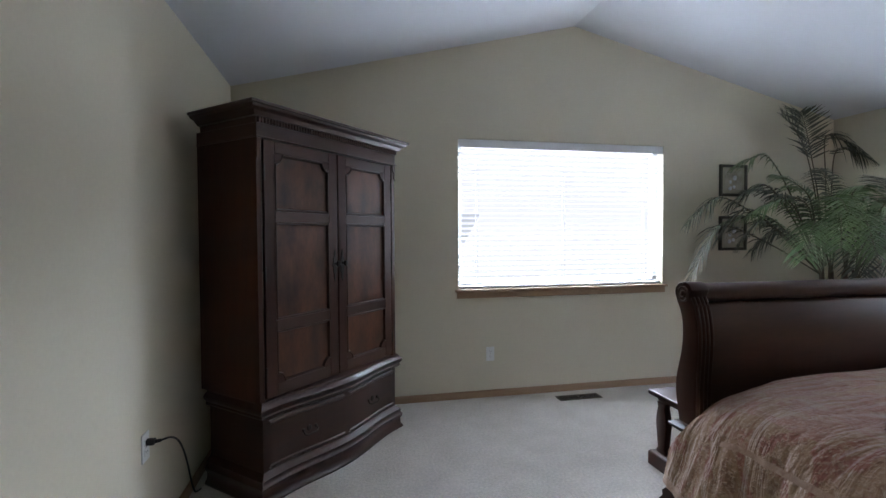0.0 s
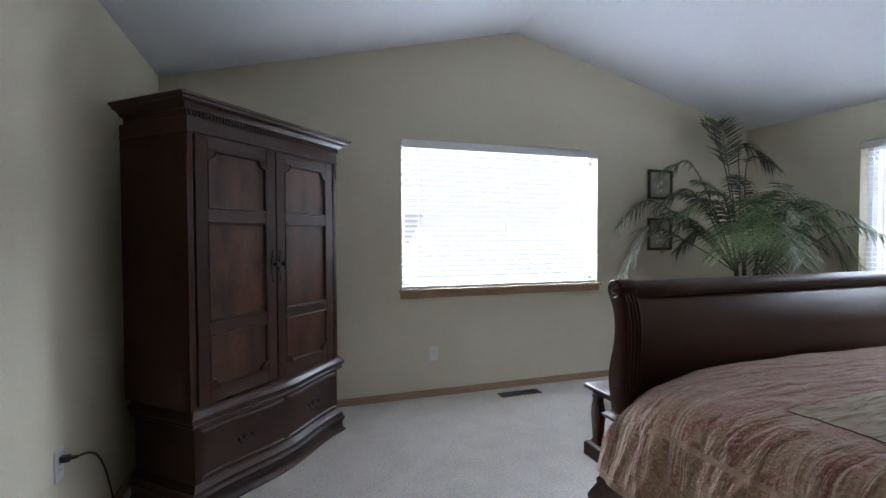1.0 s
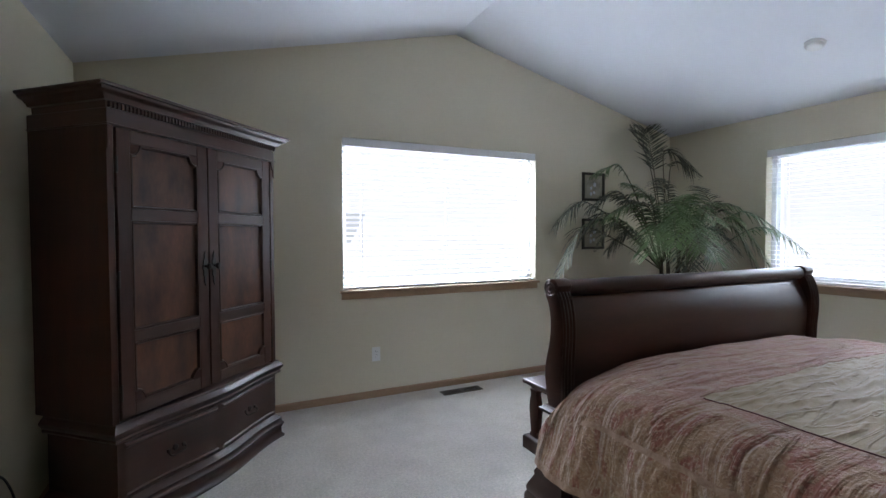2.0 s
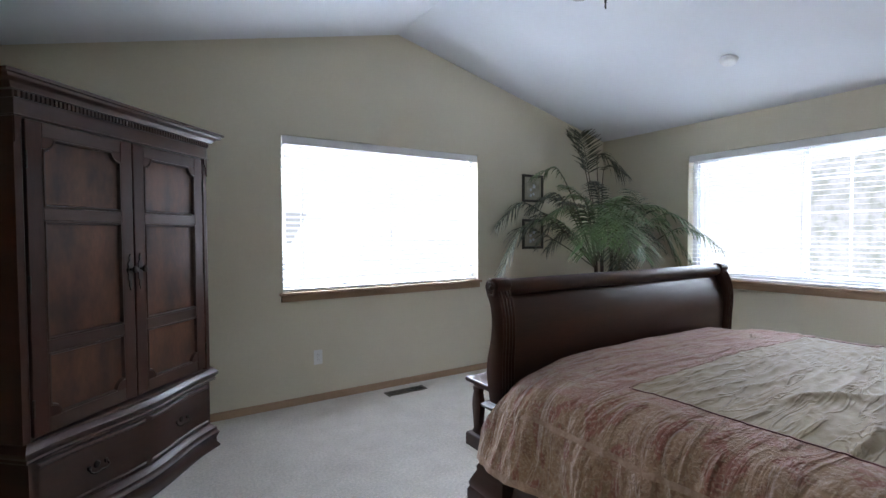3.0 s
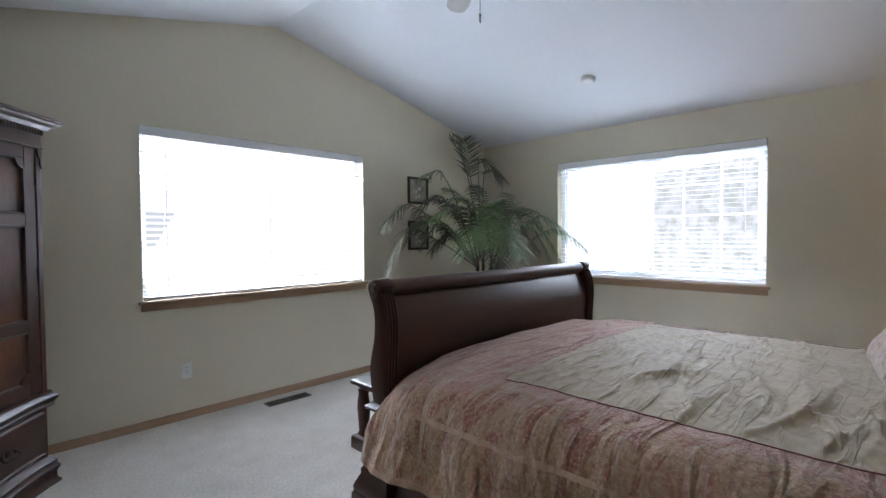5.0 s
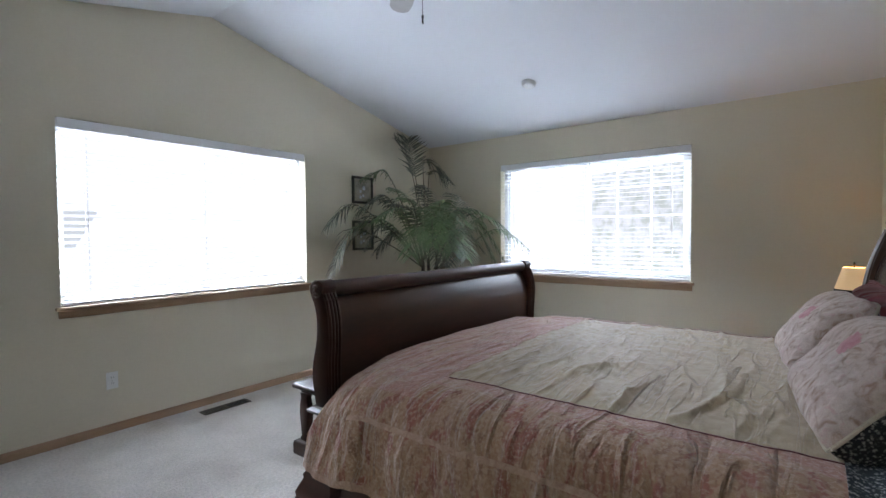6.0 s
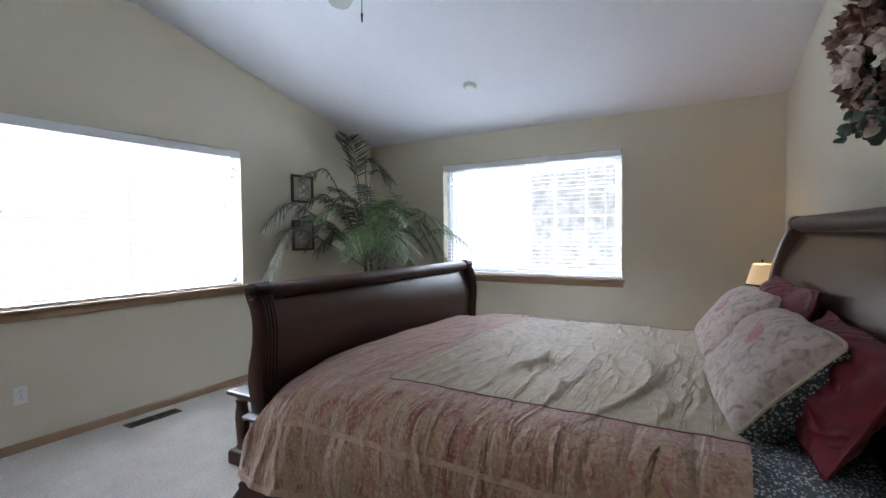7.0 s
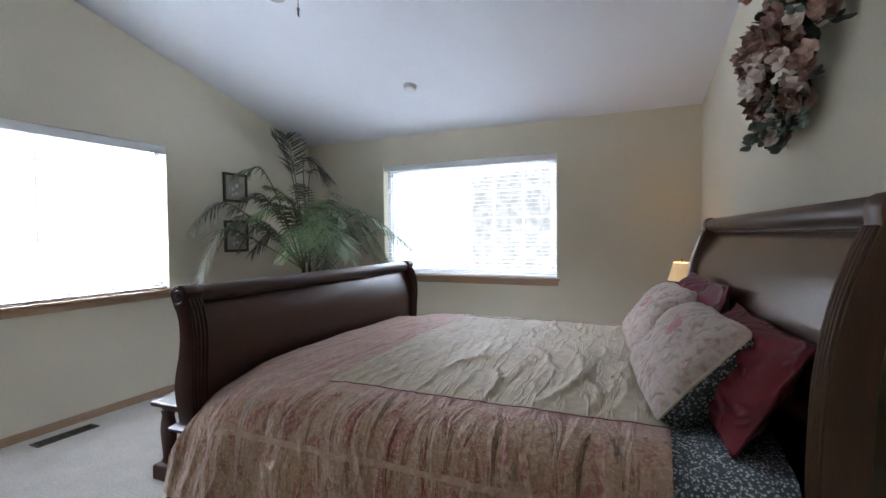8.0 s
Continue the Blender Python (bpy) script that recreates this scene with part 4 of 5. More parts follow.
# ---- bench at the foot of the bed ----
bench = thing("bench", pose(1.775, 2.12, 0), "low dark cherry bench at the foot of the bed", "bench")
BW, BD = 1.60, 0.44
part("bench_top", box(-0.005, BW, 0, BD, 0.402, 0.430, 0.008, segments=3), CHERRY, bench)
part("apron", box(0.04, BW - 0.04, 0.03, BD - 0.03, 0.372, 0.402, 0.003), CHERRY, bench)
rows = [[(-o + 0.01, -o + 0.01, z), (BW + o - 0.01, -o + 0.01, z), (BW + o - 0.01, BD + o - 0.01, z), (-o + 0.01, BD + o - 0.01, z)] for o, z in ((0.01, 0.0), (0.01, 0.068), (0.002, 0.080), (-0.01, 0.084))]
part("plinth", loft(rows, True, True), CHERRY, bench, "", True)
leg_half = [(0.038, 0.0), (0.038, 0.02), (0.026, 0.03), (0.034, 0.10), (0.043, 0.17), (0.038, 0.22), (0.026, 0.26), (0.030, 0.275), (0.036, 0.29)]
for x in (0.045, BW - 0.08):
    for y in (0.075, BD - 0.075):
        outline = [(y - a, 0.082 + z) for a, z in leg_half] + [(y + a, 0.082 + z) for a, z in reversed(leg_half)]
        part("leg", extrude(outline, "x", x - 0.02, x + 0.02, 0.004), CHERRY_UP, bench, "", True)


# ---- bedside table and lamp beyond the bed ----
nightstand = thing("nightstand", pose(3.86, -0.255, 0), "dark cherry bedside table beside the headboard", "nightstand")
part("body", box(0.02, 0.56, 0.02, 0.44, 0.05, 0.60, 0.006), CHERRY, nightstand)
part("tabletop", box(0.0, 0.58, 0.0, 0.47, 0.60, 0.63, 0.008), CHERRY, nightstand)
part("plinth", box(0.01, 0.57, 0.01, 0.45, 0.0, 0.05, 0.005), CHERRY, nightstand)
for z in (0.10, 0.35):
    drawer = part("drawer", box(0.05, 0.53, 0.441, 0.452, z, z + 0.21, 0.004), CHERRY, nightstand)
    part("drawer_pull", box(0.26, 0.32, 0.453, 0.468, z + 0.10, z + 0.115, 0.004), BRASS, drawer)
lamp = thing("table_lamp", pose(4.13, -0.140, 0.63), "lit bedside lamp with a small amber fabric shade", "lamp")
GLOW = bpy.data.materials.new("amber_lamp_shade")
GLOW.use_nodes = True
b = GLOW.node_tree.nodes["Principled BSDF"]
b.inputs["Base Color"].default_value = (0.70, 0.54, 0.32, 1)
b.inputs["Roughness"].default_value = 0.8
b.inputs["Emission Color"].default_value, b.inputs["Emission Strength"].default_value = (1.0, 0.66, 0.34, 1), 0.36
part("lamp_base", turned([(0.07, 0.0), (0.07, 0.012), (0.03, 0.03), (0.022, 0.06), (0.045, 0.12), (0.05, 0.17), (0.02, 0.23), (0.012, 0.27), (0.012, 0.34)]), BRASS, lamp, "", True)
shade = part("shade", turned([(0.100, 0.31), (0.098, 0.315), (0.058, 0.455), (0.056, 0.455), (0.096, 0.314)], n=28, caps=False), GLOW, lamp, "glowing amber shade", True)
part("fringe", turned([(0.101, 0.298), (0.103, 0.314), (0.099, 0.316), (0.097, 0.298)], n=28, caps=False), BRASS, shade)
part("finial", turned([(0.003, 0.40), (0.003, 0.465), (0.008, 0.472), (0.006, 0.484), (0.001, 0.492)], n=10), BRASS, lamp)
bulb = bpy.data.lights.new("lamp_bulb", "POINT")
bulb.energy, bulb.color, bulb.shadow_soft_size = 4.5, (1.0, 0.56, 0.22), 0.03
ob = new("lamp_bulb", bulb)
ob.location = (4.13, -0.140, 0.63 + 0.39)


# ---- pictures ----
ARTS = (material("pale_print", (0.50, 0.45, 0.36), 0.4, second=(0.24, 0.22, 0.17), scale=9, amount=0.3), material("blue_grey_print", (0.78, 0.80, 0.84), 0.4, second=(0.40, 0.42, 0.44), scale=26, amount=0.3))
FRAME = material("dark_bronze_frame", (0.030, 0.024, 0.014), 0.4, 0.2)
MAT = material("faded_mat_board", (0.40, 0.37, 0.28), 0.7)
for z0, z1 in ((1.655, 1.940), (1.168, 1.478)):
    pic = thing("picture", pose(3.368, YA, z0), "small framed print in a dark frame behind the palm", "picture", "framed prints")
    w, h, f = 0.288, z1 - z0, 0.026
    for name, a in (("frame_side", (0, f, 0, h)), ("frame_side", (w - f, w, 0, h)), ("frame_rail", (f, w - f, 0, f)), ("frame_rail", (f, w - f, h - f, h))):
        part(name, box(a[0], a[1], -0.022, -0.001, a[2], a[3], 0.004), FRAME, pic)
    part("mat_board", box(f, w - f, -0.010, -0.003, f, h - f), MAT, pic, "faded mat")
    part("print", box(f + 0.03, w - f - 0.03, -0.012, -0.010, f + 0.035, h - f - 0.035), ARTS[0], pic, "brownish print")
    bm = bmesh.new()
    prng = random.Random(4)
    for k in range(7):
        x, z = w / 2 - 0.01 + prng.uniform(-0.035, 0.03), h * 0.42 + prng.uniform(-0.06, 0.07)
        blob = turned([(prng.uniform(0.012, 0.024), 0.0), (0.010, 0.0008 + 0.0001 * k)], n=9)
        bmesh.ops.transform(blob, matrix=pose(x, -0.0122 - 0.0002 * k, z, 90), verts=blob.verts)
        merge(bm, blob)
    part("motif", bm, ARTS[1], pic, "pale blue-grey motif")


# ---- fittings ----
def outlet(m, label):
    top = thing("wall_outlet", m, label, "outlet", "white wall outlets")
    part("plate", box(-0.035, 0.035, -0.006, -0.0005, -0.0575, 0.0575, 0.003), PLASTIC, top)
    for z in (-0.020, 0.020):
        sock = part("socket", box(-0.017, 0.017, -0.0085, -0.006, z - 0.014, z + 0.014, 0.002), PLASTIC, top)
        for x in (-0.006, 0.006):
            part("slot", box(x - 0.001, x + 0.001, -0.0088, -0.0084, z - 0.003, z + 0.006), DARK, sock)
    part("screw", turned([(0.003, 0), (0.003, 0.001)], n=8), STEEL, top).matrix_local = pose(0, -0.006, 0, 90)
    return top


outlet(pose(1.224, YA, 0.352), "white double wall outlet on the gable wall")
outlet(pose(X0, 2.255, 0.468, 0, 0, 90), "white wall outlet with a black plug in it")
cord = thing("power_cord", pose(X0, 2.255, 0.488), "black plug and cord hanging beside the armoire", "power cord")
bm = box(0.007, 0.040, -0.013, 0.013, -0.012, 0.012, 0.005)
tube([(0.038, 0, 0), (0.06, 0.005, 0.001)], 0.007, 8, bm)
part("plug", bm, RUBBER, cord, "", True)
part("cable", tube(curve_through([(0.058, 0.005, 0.001), (0.078, 0.06, -0.012), (0.076, 0.15, -0.065), (0.068, 0.24, -0.15), (0.056, 0.33, -0.26), (0.048, 0.40, -0.37), (0.046, 0.46, -0.455), (0.05, 0.54, -0.482)], 40), 0.0042, 7), RUBBER, cord, "", True)

vent = thing("floor_vent", pose(1.735, 3.595, 0), "brown steel floor register set in the carpet", "vent")
VW, VD = 0.365, 0.105
bm = box(0, VW, 0, 0.012, 0.0005, 0.006, 0.002)
box(0, VW, VD - 0.012, VD, 0.0005, 0.006, 0.002, bm)
box(0, 0.014, 0.012, VD - 0.012, 0.0005, 0.006, bm=bm)
box(VW - 0.014, VW, 0.012, VD - 0.012, 0.0005, 0.006, bm=bm)
box(VW / 2 - 0.005, VW / 2 + 0.005, 0.012, VD - 0.012, 0.0005, 0.006, bm=bm)
part("frame", bm, STEEL, vent)
part("duct", box(0.012, VW - 0.012, 0.010, VD - 0.010, 0.0002, 0.0012), DARK, vent)
for k in range(22):
    x = 0.02 + k * (VW - 0.04) / 21
    tilt = 20 if x < VW / 2 else -62
    part("louvre", box(-0.0008, 0.0008, 0.012, VD - 0.012, -0.0035, 0.0035), STEEL, vent).matrix_local = pose(x, 0, 0.0045, 0, tilt, 0)

slope = math.degrees(math.atan((RIDGE - EAVE) / (X1 - XR)))
detector = thing("smoke_detector", pose(3.76, 1.99, z_ceiling(3.76), 0, slope, 0) @ pose(0, 0, 0, 180), "round white smoke detector on the sloped ceiling", "smoke detector")
part("base", turned([(0.062, 0.0), (0.062, 0.010), (0.058, 0.012)], n=32), PLASTIC, detector, "", True)
part("cover", turned([(0.056, 0.012), (0.055, 0.024), (0.046, 0.034), (0.030, 0.037), (0.012, 0.038)], n=32), PLASTIC, detector, "", True)

FANWHITE = material("pale_grey_fan", (0.46, 0.45, 0.43), 0.5)
fan = thing("ceiling_fan", pose(1.955, 1.66, 0), "pale ceiling fan at rest with a pull chain", "ceiling fan")
part("canopy", turned([(0.075, RIDGE - 0.005), (0.075, RIDGE - 0.05), (0.03, RIDGE - 0.09)], n=24), FANWHITE, fan, "", True)
part("downrod", turned([(0.013, RIDGE - 0.08), (0.013, 2.86)], n=12), FANWHITE, fan)
part("motor", turned([(0.05, 2.87), (0.10, 2.85), (0.115, 2.81), (0.115, 2.76), (0.08, 2.73), (0.06, 2.69), (0.02, 2.67)], n=28), FANWHITE, fan, "", True)
for k in range(5):
    a = 54 + 72 * k
    outline = [(0.17, -0.05), (0.50, -0.068), (0.57, -0.060), (0.605, -0.035), (0.615, 0.0), (0.605, 0.035), (0.57, 0.060), (0.50, 0.068), (0.17, 0.05)]
    blade = part("blade", extrude(outline, "z", -0.004, 0.004, 0.002), FANWHITE, fan)
    blade.matrix_local = pose(0, 0, 2.728, 0, 0, a) @ pose(0, 0, 0, 10, 0, 0)
    part("blade_iron", box(0.09, 0.21, -0.018, 0.018, -0.008, -0.0045, 0.001), BRASS, blade)
chain = part("pull_chain", tube([(0.012, 0.0, 2.68), (0.012, 0.0, 2.43)], 0.0018, 6), BRASS, fan)
bm = tube([(0.012, 0, 2.435), (0.012, 0, 2.42)], 0.006, 8)
tube([(0.012, 0, 2.422), (0.002, -0.006, 2.395)], 0.0035, 6, bm)
tube([(0.012, 0, 2.422), (0.022, 0.006, 2.395)], 0.0035, 6, bm)
part("fob", bm, RUBBER, chain, "dark forked chain fob")


# ---- potted palm in the corner ----
LEAF = material("palm_leaf", (0.140, 0.205, 0.072), 0.36, second=(0.045, 0.078, 0.030), scale=6, fine=0.15, fine_scale=50)
OLD = material("dull_palm_leaf", (0.080, 0.086, 0.050), 0.5, second=(0.035, 0.040, 0.026), scale=6, fine=0.15, fine_scale=50)
STALK = material("palm_stalk", (0.10, 0.085, 0.040), 0.6, second=(0.05, 0.035, 0.02), scale=30)
TRUNK = material("fibrous_palm_trunk", (0.085, 0.052, 0.030), 0.9, second=(0.035, 0.022, 0.014), scale=30, stretch=(1, 1, 0.3), bump=0.6, bump_scale=60)
CLAY = material("dark_glazed_pot", (0.05, 0.045, 0.04), 0.35, second=(0.03, 0.028, 0.025))
SOIL = material("potting_soil", (0.03, 0.02, 0.014), 0.95, bump=0.8, bump_scale=80)
PX, PY = 3.92, 3.20
palm = thing("potted_palm", pose(PX, PY, 0), "tall green feather palm in a dark pot in the room corner", "palm")
pot = part("pot", turned([(0.13, 0.0), (0.15, 0.02), (0.19, 0.30), (0.205, 0.36), (0.21, 0.38), (0.185, 0.38), (0.175, 0.33), (0.02, 0.33)], n=32), CLAY, palm, "dark glazed pot", True)
part("soil", turned([(0.176, 0.332), (0.09, 0.345), (0.01, 0.35)], n=20), SOIL, pot)
prng = random.Random(11)


def frond(tip, crest, leaflets, length, mat, base, droop=0.5, tag="", bare=0.24):
    """An arching frond from base over its crest to the tip with narrow leaflets on both sides."""
    a, c, mid = Vector(base), Vector(tip), Vector(crest)
    rise = Vector((0, 0, 1)) * 0.10 * max(0.0, mid.z - a.z)
    spine = curve_through([a, a.lerp(mid, 0.5) + rise, mid, mid.lerp(c, 0.55) + Vector((0, 0, 0.12 * (c - mid).length)), c], 40)
    ob = part("frond", tube(spine, 0.0065, 6, taper=0.25), STALK, palm, tag)
    verts, faces = [], []
    total = 40
    for k in range(leaflets):
        u = bare + (1 - bare) * (k + 0.5) / leaflets
        i = min(int(u * total), total - 1)
        p, d = spine[i].lerp(spine[i + 1], u * total - i), (spine[i + 1] - spine[i]).normalized()
        side0 = d.cross(Vector((0, 0, 1)))
        side0 = side0.normalized() if side0.length > 0.05 else Vector((1, 0, 0))
        up = side0.cross(d)
        size = length * (0.50 + 0.9 * math.sin(math.pi * min(1, (u - bare + 0.05) / (1.05 - bare))) ** 0.8) * 0.66
        for sd in (-1, 1):
            lean_on = 0.40 + 0.40 * u + prng.uniform(-0.15, 0.15)
            way = (side0 * sd + d * lean_on + up * prng.uniform(0.05, 0.35)).normalized()
            wide = 0.0076 * (0.8 + 0.4 * prng.random()) * (1.15 - 0.4 * u)
            flat = way.cross(up).normalized()
            ln = size * prng.uniform(0.85, 1.12)
            base_i = len(verts)
            for f, wd in ((0, 0.35), (0.22, 1.0), (0.55, 0.85), (0.85, 0.4), (1.0, 0.03)):
                q = p + way * ln * f - Vector((0, 0, 1)) * ln * droop * f * f
                verts.extend((q - flat * wide * wd + up * wide * 0.35 * wd, q, q + flat * wide * wd + up * wide * 0.35 * wd))
            for s in range(4):
                r = base_i + 3 * s
                faces.extend(((r, r + 1, r + 4, r + 3), (r + 1, r + 2, r + 5, r + 4)))
    me = bpy.data.meshes.new("foliage")
    me.from_pydata([tuple(v) for v in verts], [], faces)
    me.materials.append(mat)
    leaves = new("foliage", me)
    leaves.parent = ob
    tagged(leaves, kind="stuff")
    return ob


STEMS = []
for k in range(8):
    a = 2 * math.pi * k / 8 + 0.3
    bx, by = 0.07 * math.cos(a), 0.07 * math.sin(a)
    tx, ty, tz = 0.11 * math.cos(a), 0.11 * math.sin(a), prng.uniform(0.92, 1.12)
    part("stem", tube(curve_through([(bx, by, 0.34), ((bx + tx) / 2, (by + ty) / 2, 0.6), (tx, ty, tz)], 10), 0.026, 9, taper=0.6), TRUNK, palm, "", True)
    STEMS.append((tx, ty, tz - 0.03))
# crest and tip of each frond, relative to the pot: those over the pictures
WEST = (
    ((-0.35, 0.30, 1.95), (-0.57, 0.42, 1.90), 0.22, LEAF), ((-0.46, 0.20, 1.70), (-0.69, 0.35, 1.56), 0.22, OLD), ((-0.68, 0.40, 1.62), (-0.97, 0.50, 1.40), 0.22, OLD),
    ((-0.79, 0.30, 1.38), (-1.03, 0.40, 0.91), 0.26, OLD), ((-0.60, 0.10, 1.41), (-0.74, 0.20, 1.23), 0.20, OLD), ((-0.70, 0.15, 1.50), (-0.86, 0.30, 1.25), 0.22, OLD), ((-0.47, 0.0, 1.56), (-0.71, 0.10, 1.48), 0.22, LEAF),
)
# those that arch towards the side window
EAST = (
    ((0.28, -0.22, 1.50), (0.36, 0.04, 1.78), 0.20, OLD), ((0.38, -0.27, 1.47), (0.58, -0.52, 1.02), 0.24, LEAF), ((0.43, -0.33, 1.51), (0.58, -0.60, 1.33), 0.24, LEAF),
    ((0.28, -0.34, 1.39), (0.43, -0.53, 0.95), 0.24, LEAF), ((0.48, -0.45, 1.37), (0.58, -0.80, 1.17), 0.20, LEAF), ((0.08, -0.24, 1.22), (0.18, -0.39, 0.97), 0.24, LEAF), ((0.33, -0.11, 1.56), (0.48, -0.33, 1.44), 0.22, LEAF),
)
# shorter ones that lean out over the bench
SOUTH = (
    ((-0.30, -0.25, 1.48), (-0.56, -0.46, 1.22), 0.24, LEAF), ((-0.20, -0.30, 1.46), (-0.40, -0.56, 1.18), 0.25, LEAF), ((-0.28, -0.20, 1.56), (-0.46, -0.42, 1.46), 0.22, LEAF),
    ((-0.40, -0.15, 1.40), (-0.66, -0.30, 1.14), 0.24, LEAF), ((-0.12, -0.35, 1.36), (-0.22, -0.58, 1.10), 0.25, LEAF), ((-0.26, -0.30, 1.32), (-0.48, -0.52, 1.04), 0.25, OLD), ((0.11, -0.10, 1.58), (0.05, -0.38, 1.42), 0.22, LEAF), ((-0.10, 0.16, 1.62), (-0.14, 0.30, 1.72), 0.22, LEAF),
)
# upright ones in the middle and against the walls
MIDDLE = (
    ((-0.18, 0.10, 1.62), (-0.36, 0.24, 1.80), 0.24, LEAF), ((0.05, 0.12, 1.66), (0.10, 0.24, 1.86), 0.22, OLD), ((0.20, 0.05, 1.58), (0.34, 0.16, 1.66), 0.22, LEAF), ((-0.30, 0.20, 1.60), (-0.52, 0.36, 1.68), 0.24, OLD),
    ((-0.45, 0.22, 1.46), (-0.72, 0.40, 1.40), 0.24, LEAF), ((0.16, -0.18, 1.56), (0.30, -0.40, 1.56), 0.22, LEAF), ((-0.06, -0.14, 1.60), (-0.14, -0.30, 1.66), 0.22, LEAF), ((-0.26, 0.04, 1.54), (-0.50, 0.12, 1.62), 0.22, OLD),
    ((-0.36, 0.14, 1.34), (-0.56, 0.24, 1.18), 0.22, OLD), ((0.24, -0.16, 1.36), (0.42, -0.34, 1.16), 0.22, OLD),
)
for k, (crest, tip, ln, mat) in enumerate(WEST + EAST + SOUTH + MIDDLE):
    base = min(STEMS, key=lambda q: (q[0] - tip[0] * 0.15) ** 2 + (q[1] - tip[1] * 0.15) ** 2)
    frond(tip, crest, 30, ln, mat, base, prng.uniform(0.35, 0.75), bare=0.26)
# taller, duller fronds that fan out under the ceiling, and one that bends over
for crest, tip, ln, droop in (((0.10, 0.32, 2.00), (0.14, 0.46, 2.40), 0.27, 0.05), ((0.02, 0.30, 2.02), (-0.09, 0.42, 2.34), 0.26, 0.05), ((0.28, 0.34, 2.16), (0.48, 0.18, 1.98), 0.27, 0.7), ((0.33, 0.29, 2.03), (0.48, 0.08, 1.90), 0.12, 0.4)):
    frond(tip, crest, 26, ln, OLD, (0.0, 0.10, 1.05), droop, "dull brownish frond", 0.46)


# ---- dried flower swag above the headboard ----
PETALS = [material("dusty_rose_petal", (0.62, 0.42, 0.34), 0.7, second=(0.32, 0.17, 0.13), scale=26, amount=0.35), material("mauve_brown_petal", (0.42, 0.24, 0.18), 0.7, second=(0.20, 0.10, 0.08), scale=26, amount=0.35),
          material("pale_blush_petal", (0.84, 0.73, 0.64), 0.7, second=(0.58, 0.43, 0.36), scale=26, amount=0.35)]
GREENS = [material("grey_green_leaf", (0.24, 0.30, 0.25), 0.6, second=(0.12, 0.17, 0.135), scale=18), material("dark_green_leaf", (0.060, 0.072, 0.046), 0.6, second=(0.030, 0.036, 0.024), scale=18)]
MS = pose(2.31, y_south(2.31) + 0.015, 2.09, 0, 0, 180 + 4.5)
swag = thing("flower_swag", MS, "swag of dried rose and mauve flowers hung on the wall", "flower swag")
srng = random.Random(23)


def petal_mesh(size, cup, n=6):
    rows = []
    for i in range(n):
        u = i / (n - 1)
        half = size * 0.46 * math.sin(math.pi * min(1.0, 0.10 + 0.86 * u)) ** 0.75
        rows.append([Vector((v * half, size * u, cup * size * (u * u - 0.25 * v * v) + 0.05 * size * math.sin(5 * u + 3 * v))) for v in (-1, -0.5, 0, 0.5, 1)])
    return rows


def flower(centre, facing, size, mat, count):
    top = Vector(facing).to_track_quat("Z", "Y").to_matrix().to_4x4()
    bm = bmesh.new()
    for k in range(count):
        ring = k % 2
        rows = petal_mesh(size * (1.0 - 0.28 * ring), 0.22 + 0.4 * ring)
        m = Matrix.Translation(centre) @ top @ pose(0, 0, 0.01 * ring, 0, 0, 360 * k / count + srng.uniform(-12, 12)) @ pose(0, 0, 0, srng.uniform(0, 28), 0, 0)
        loft([[m @ p for p in row] for row in rows], bm=bm)
    part("flower", bm, mat, swag, "", True)


def sprig(centre, way, size, mat, count):
    bm = bmesh.new()
    way = Vector(way).normalized()
    m0 = Matrix.Translation(centre) @ way.to_track_quat("Y", "Z").to_matrix().to_4x4()
    tube([Vector(centre), Vector(centre) + way * size * 2.2], 0.002, 5, bm)
    for k in range(count):
        m = m0 @ pose(0, size * 2.0 * k / count, 0, 0, 0, srng.choice((-1, 1)) * srng.uniform(25, 60)) @ pose(0, 0, 0, srng.uniform(-15, 40), srng.uniform(-30, 30), 0)
        loft([[m @ p for p in row] for row in petal_mesh(size * srng.uniform(0.6, 0.95), 0.2, 5)], bm=bm)
    part("leaf_sprig", bm, mat, swag, "", True)


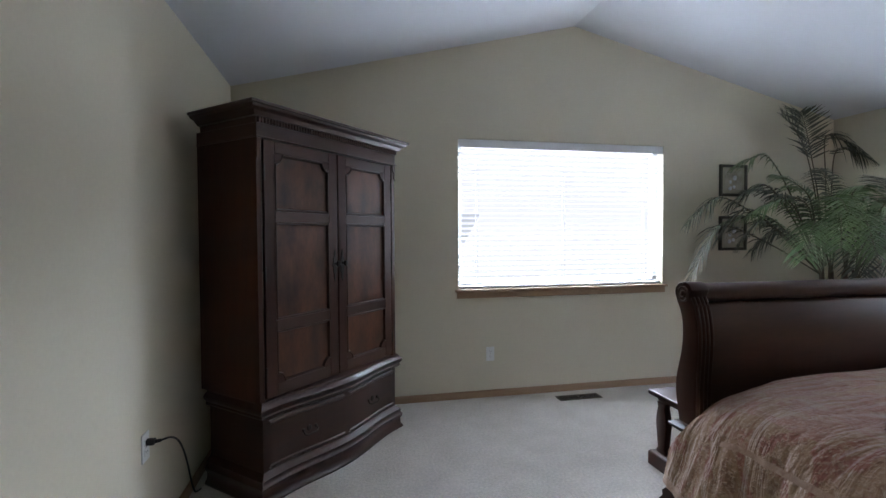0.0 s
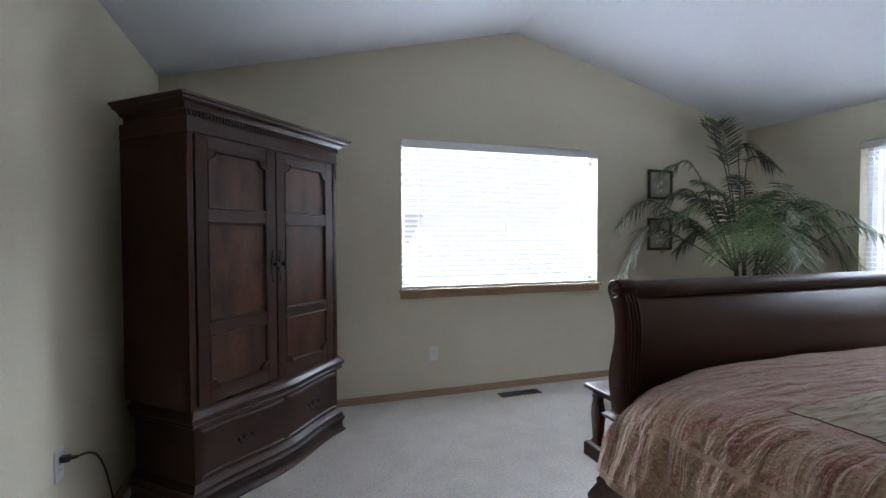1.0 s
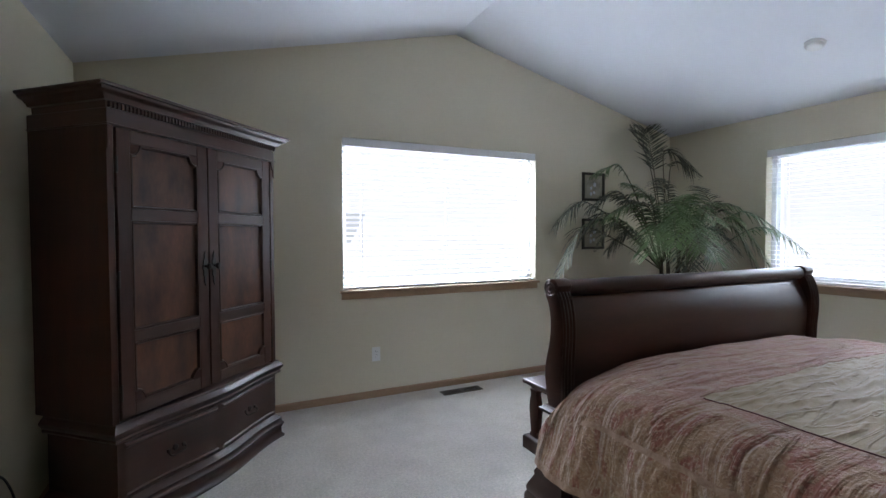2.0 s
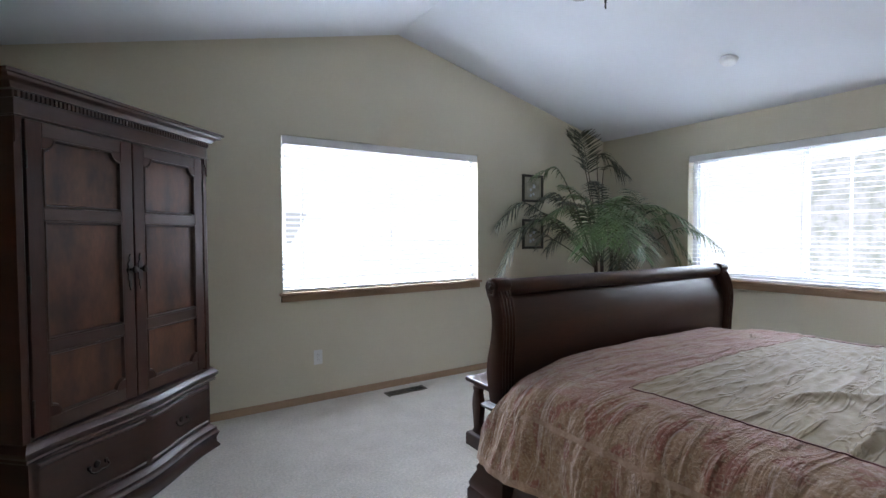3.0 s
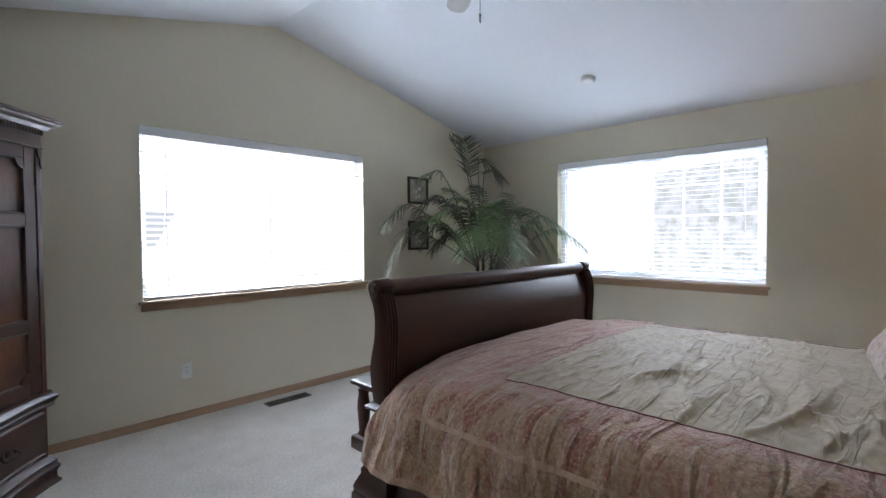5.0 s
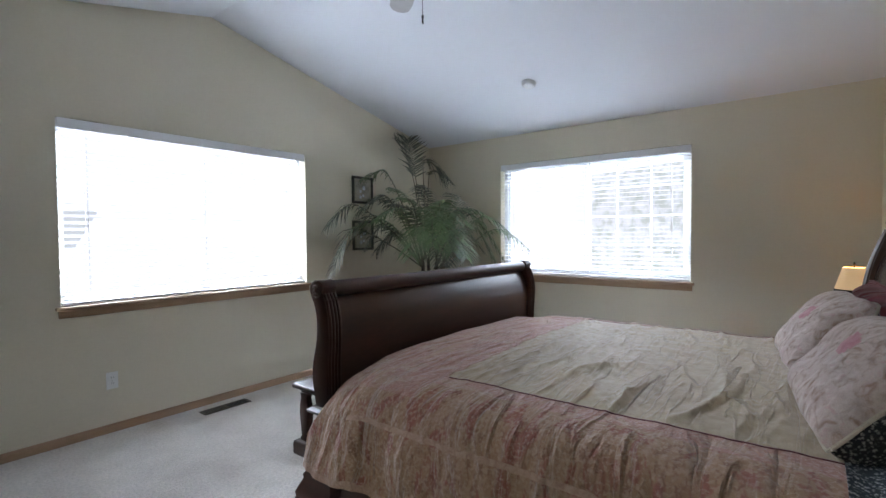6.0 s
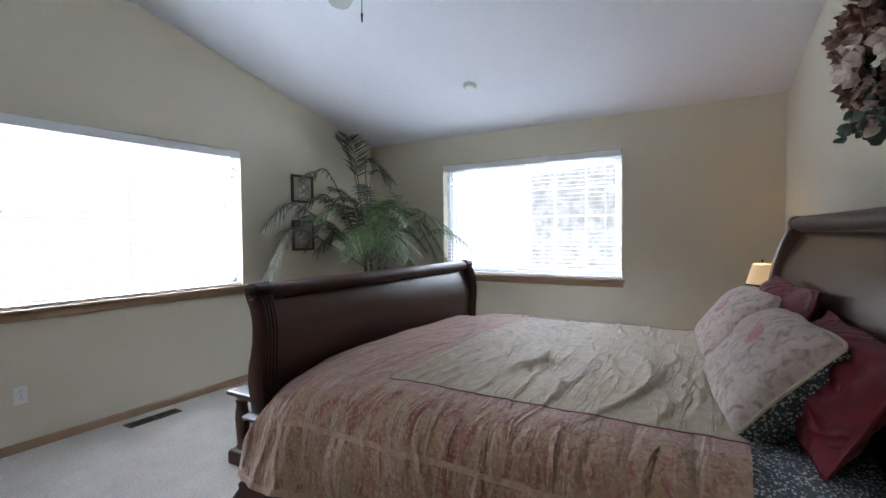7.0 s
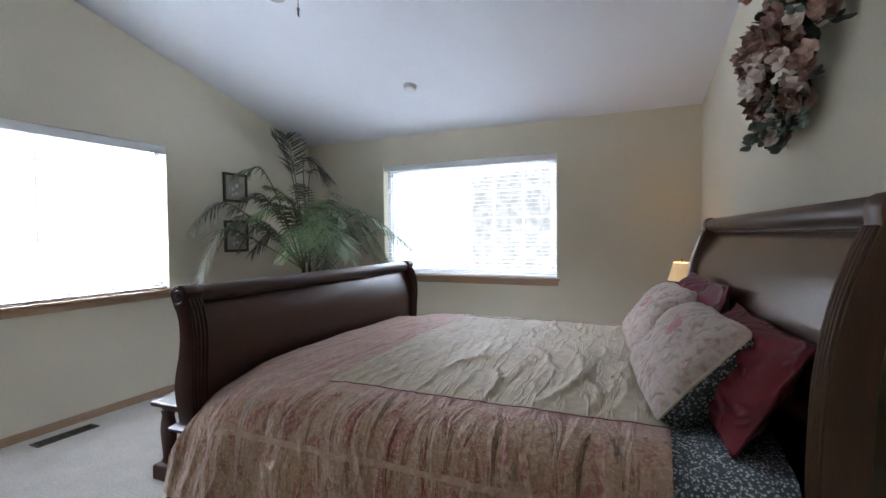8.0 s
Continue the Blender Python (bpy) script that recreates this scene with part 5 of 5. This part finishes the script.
for k in range(150):
    v = srng.uniform(-1, 1)
    half = 0.36 * math.sqrt(max(0.05, 1 - abs(v) ** 2.2)) * (0.72 + 0.28 * v)
    u = srng.uniform(-1, 1)
    x, z, d = u * half * 1.25 + 0.20 * v, v * 0.39, 0.05 + 0.20 * (1 - u * u) * (1 - v * v) + srng.uniform(-0.02, 0.03)
    d *= srng.uniform(0.35, 1.0)
    out = (u * 0.8 + srng.uniform(-0.3, 0.3), -1.0, v * 0.7 + srng.uniform(-0.3, 0.4))
    flower((x, -d, z), out, srng.uniform(0.036, 0.064), srng.choice(PETALS), srng.choice((5, 6, 8)))
for k in range(80):
    v = srng.uniform(-1.05, 1.05)
    half = 0.38 * math.sqrt(max(0.05, 1 - min(1, abs(v)) ** 2.2)) * (0.72 + 0.28 * v)
    u = srng.uniform(-1, 1)
    way = (u * 1.2 + srng.uniform(-0.4, 0.4), -srng.uniform(0.0, 0.5), v * 0.9 - 0.25 + srng.uniform(-0.3, 0.3))
    sprig((u * half + 0.20 * v, -0.03 - 0.10 * srng.random() * (1 - u * u), v * 0.34), way, srng.uniform(0.034, 0.058), srng.choice(GREENS), srng.choice((7, 9)))
for x, d in ((-0.24, 0.10), (-0.18, 0.14), (-0.10, 0.12), (-0.02, 0.08), (0.08, 0.05)):
    sprig((x, -d, -0.32), (x * 0.8, -0.15, -1), 0.038, GREENS[0], 9)
for k in range(16):                      # grey-green leaves at the upper end
    x, z = srng.uniform(0.12, 0.42), srng.uniform(-0.04, 0.30)
    sprig((x, -srng.uniform(0.03, 0.12), z), (srng.uniform(0.3, 1.0), -srng.uniform(0.2, 0.7), srng.uniform(-0.4, 0.6)), srng.uniform(0.034, 0.050), GREENS[k % 3 == 0], 8)
bm = bmesh.new()
for k in range(60):
    v, u = srng.uniform(-0.85, 0.9), srng.uniform(-0.9, 0.9)
    rows = petal_mesh(srng.uniform(0.05, 0.08), 0.2, 5)
    m = pose(u * 0.26 * (1 - 0.5 * v * v) + 0.20 * v, -0.03 - 0.05 * srng.random(), v * 0.33, srng.uniform(60, 120), 0, srng.uniform(0, 360)) @ pose(0, 0, 0, 0, srng.uniform(0, 360), 0)
    loft([[m @ p for p in row] for row in rows], bm=bm)
part("backing", bm, GREENS[1], swag, "dark leafy backing", True)
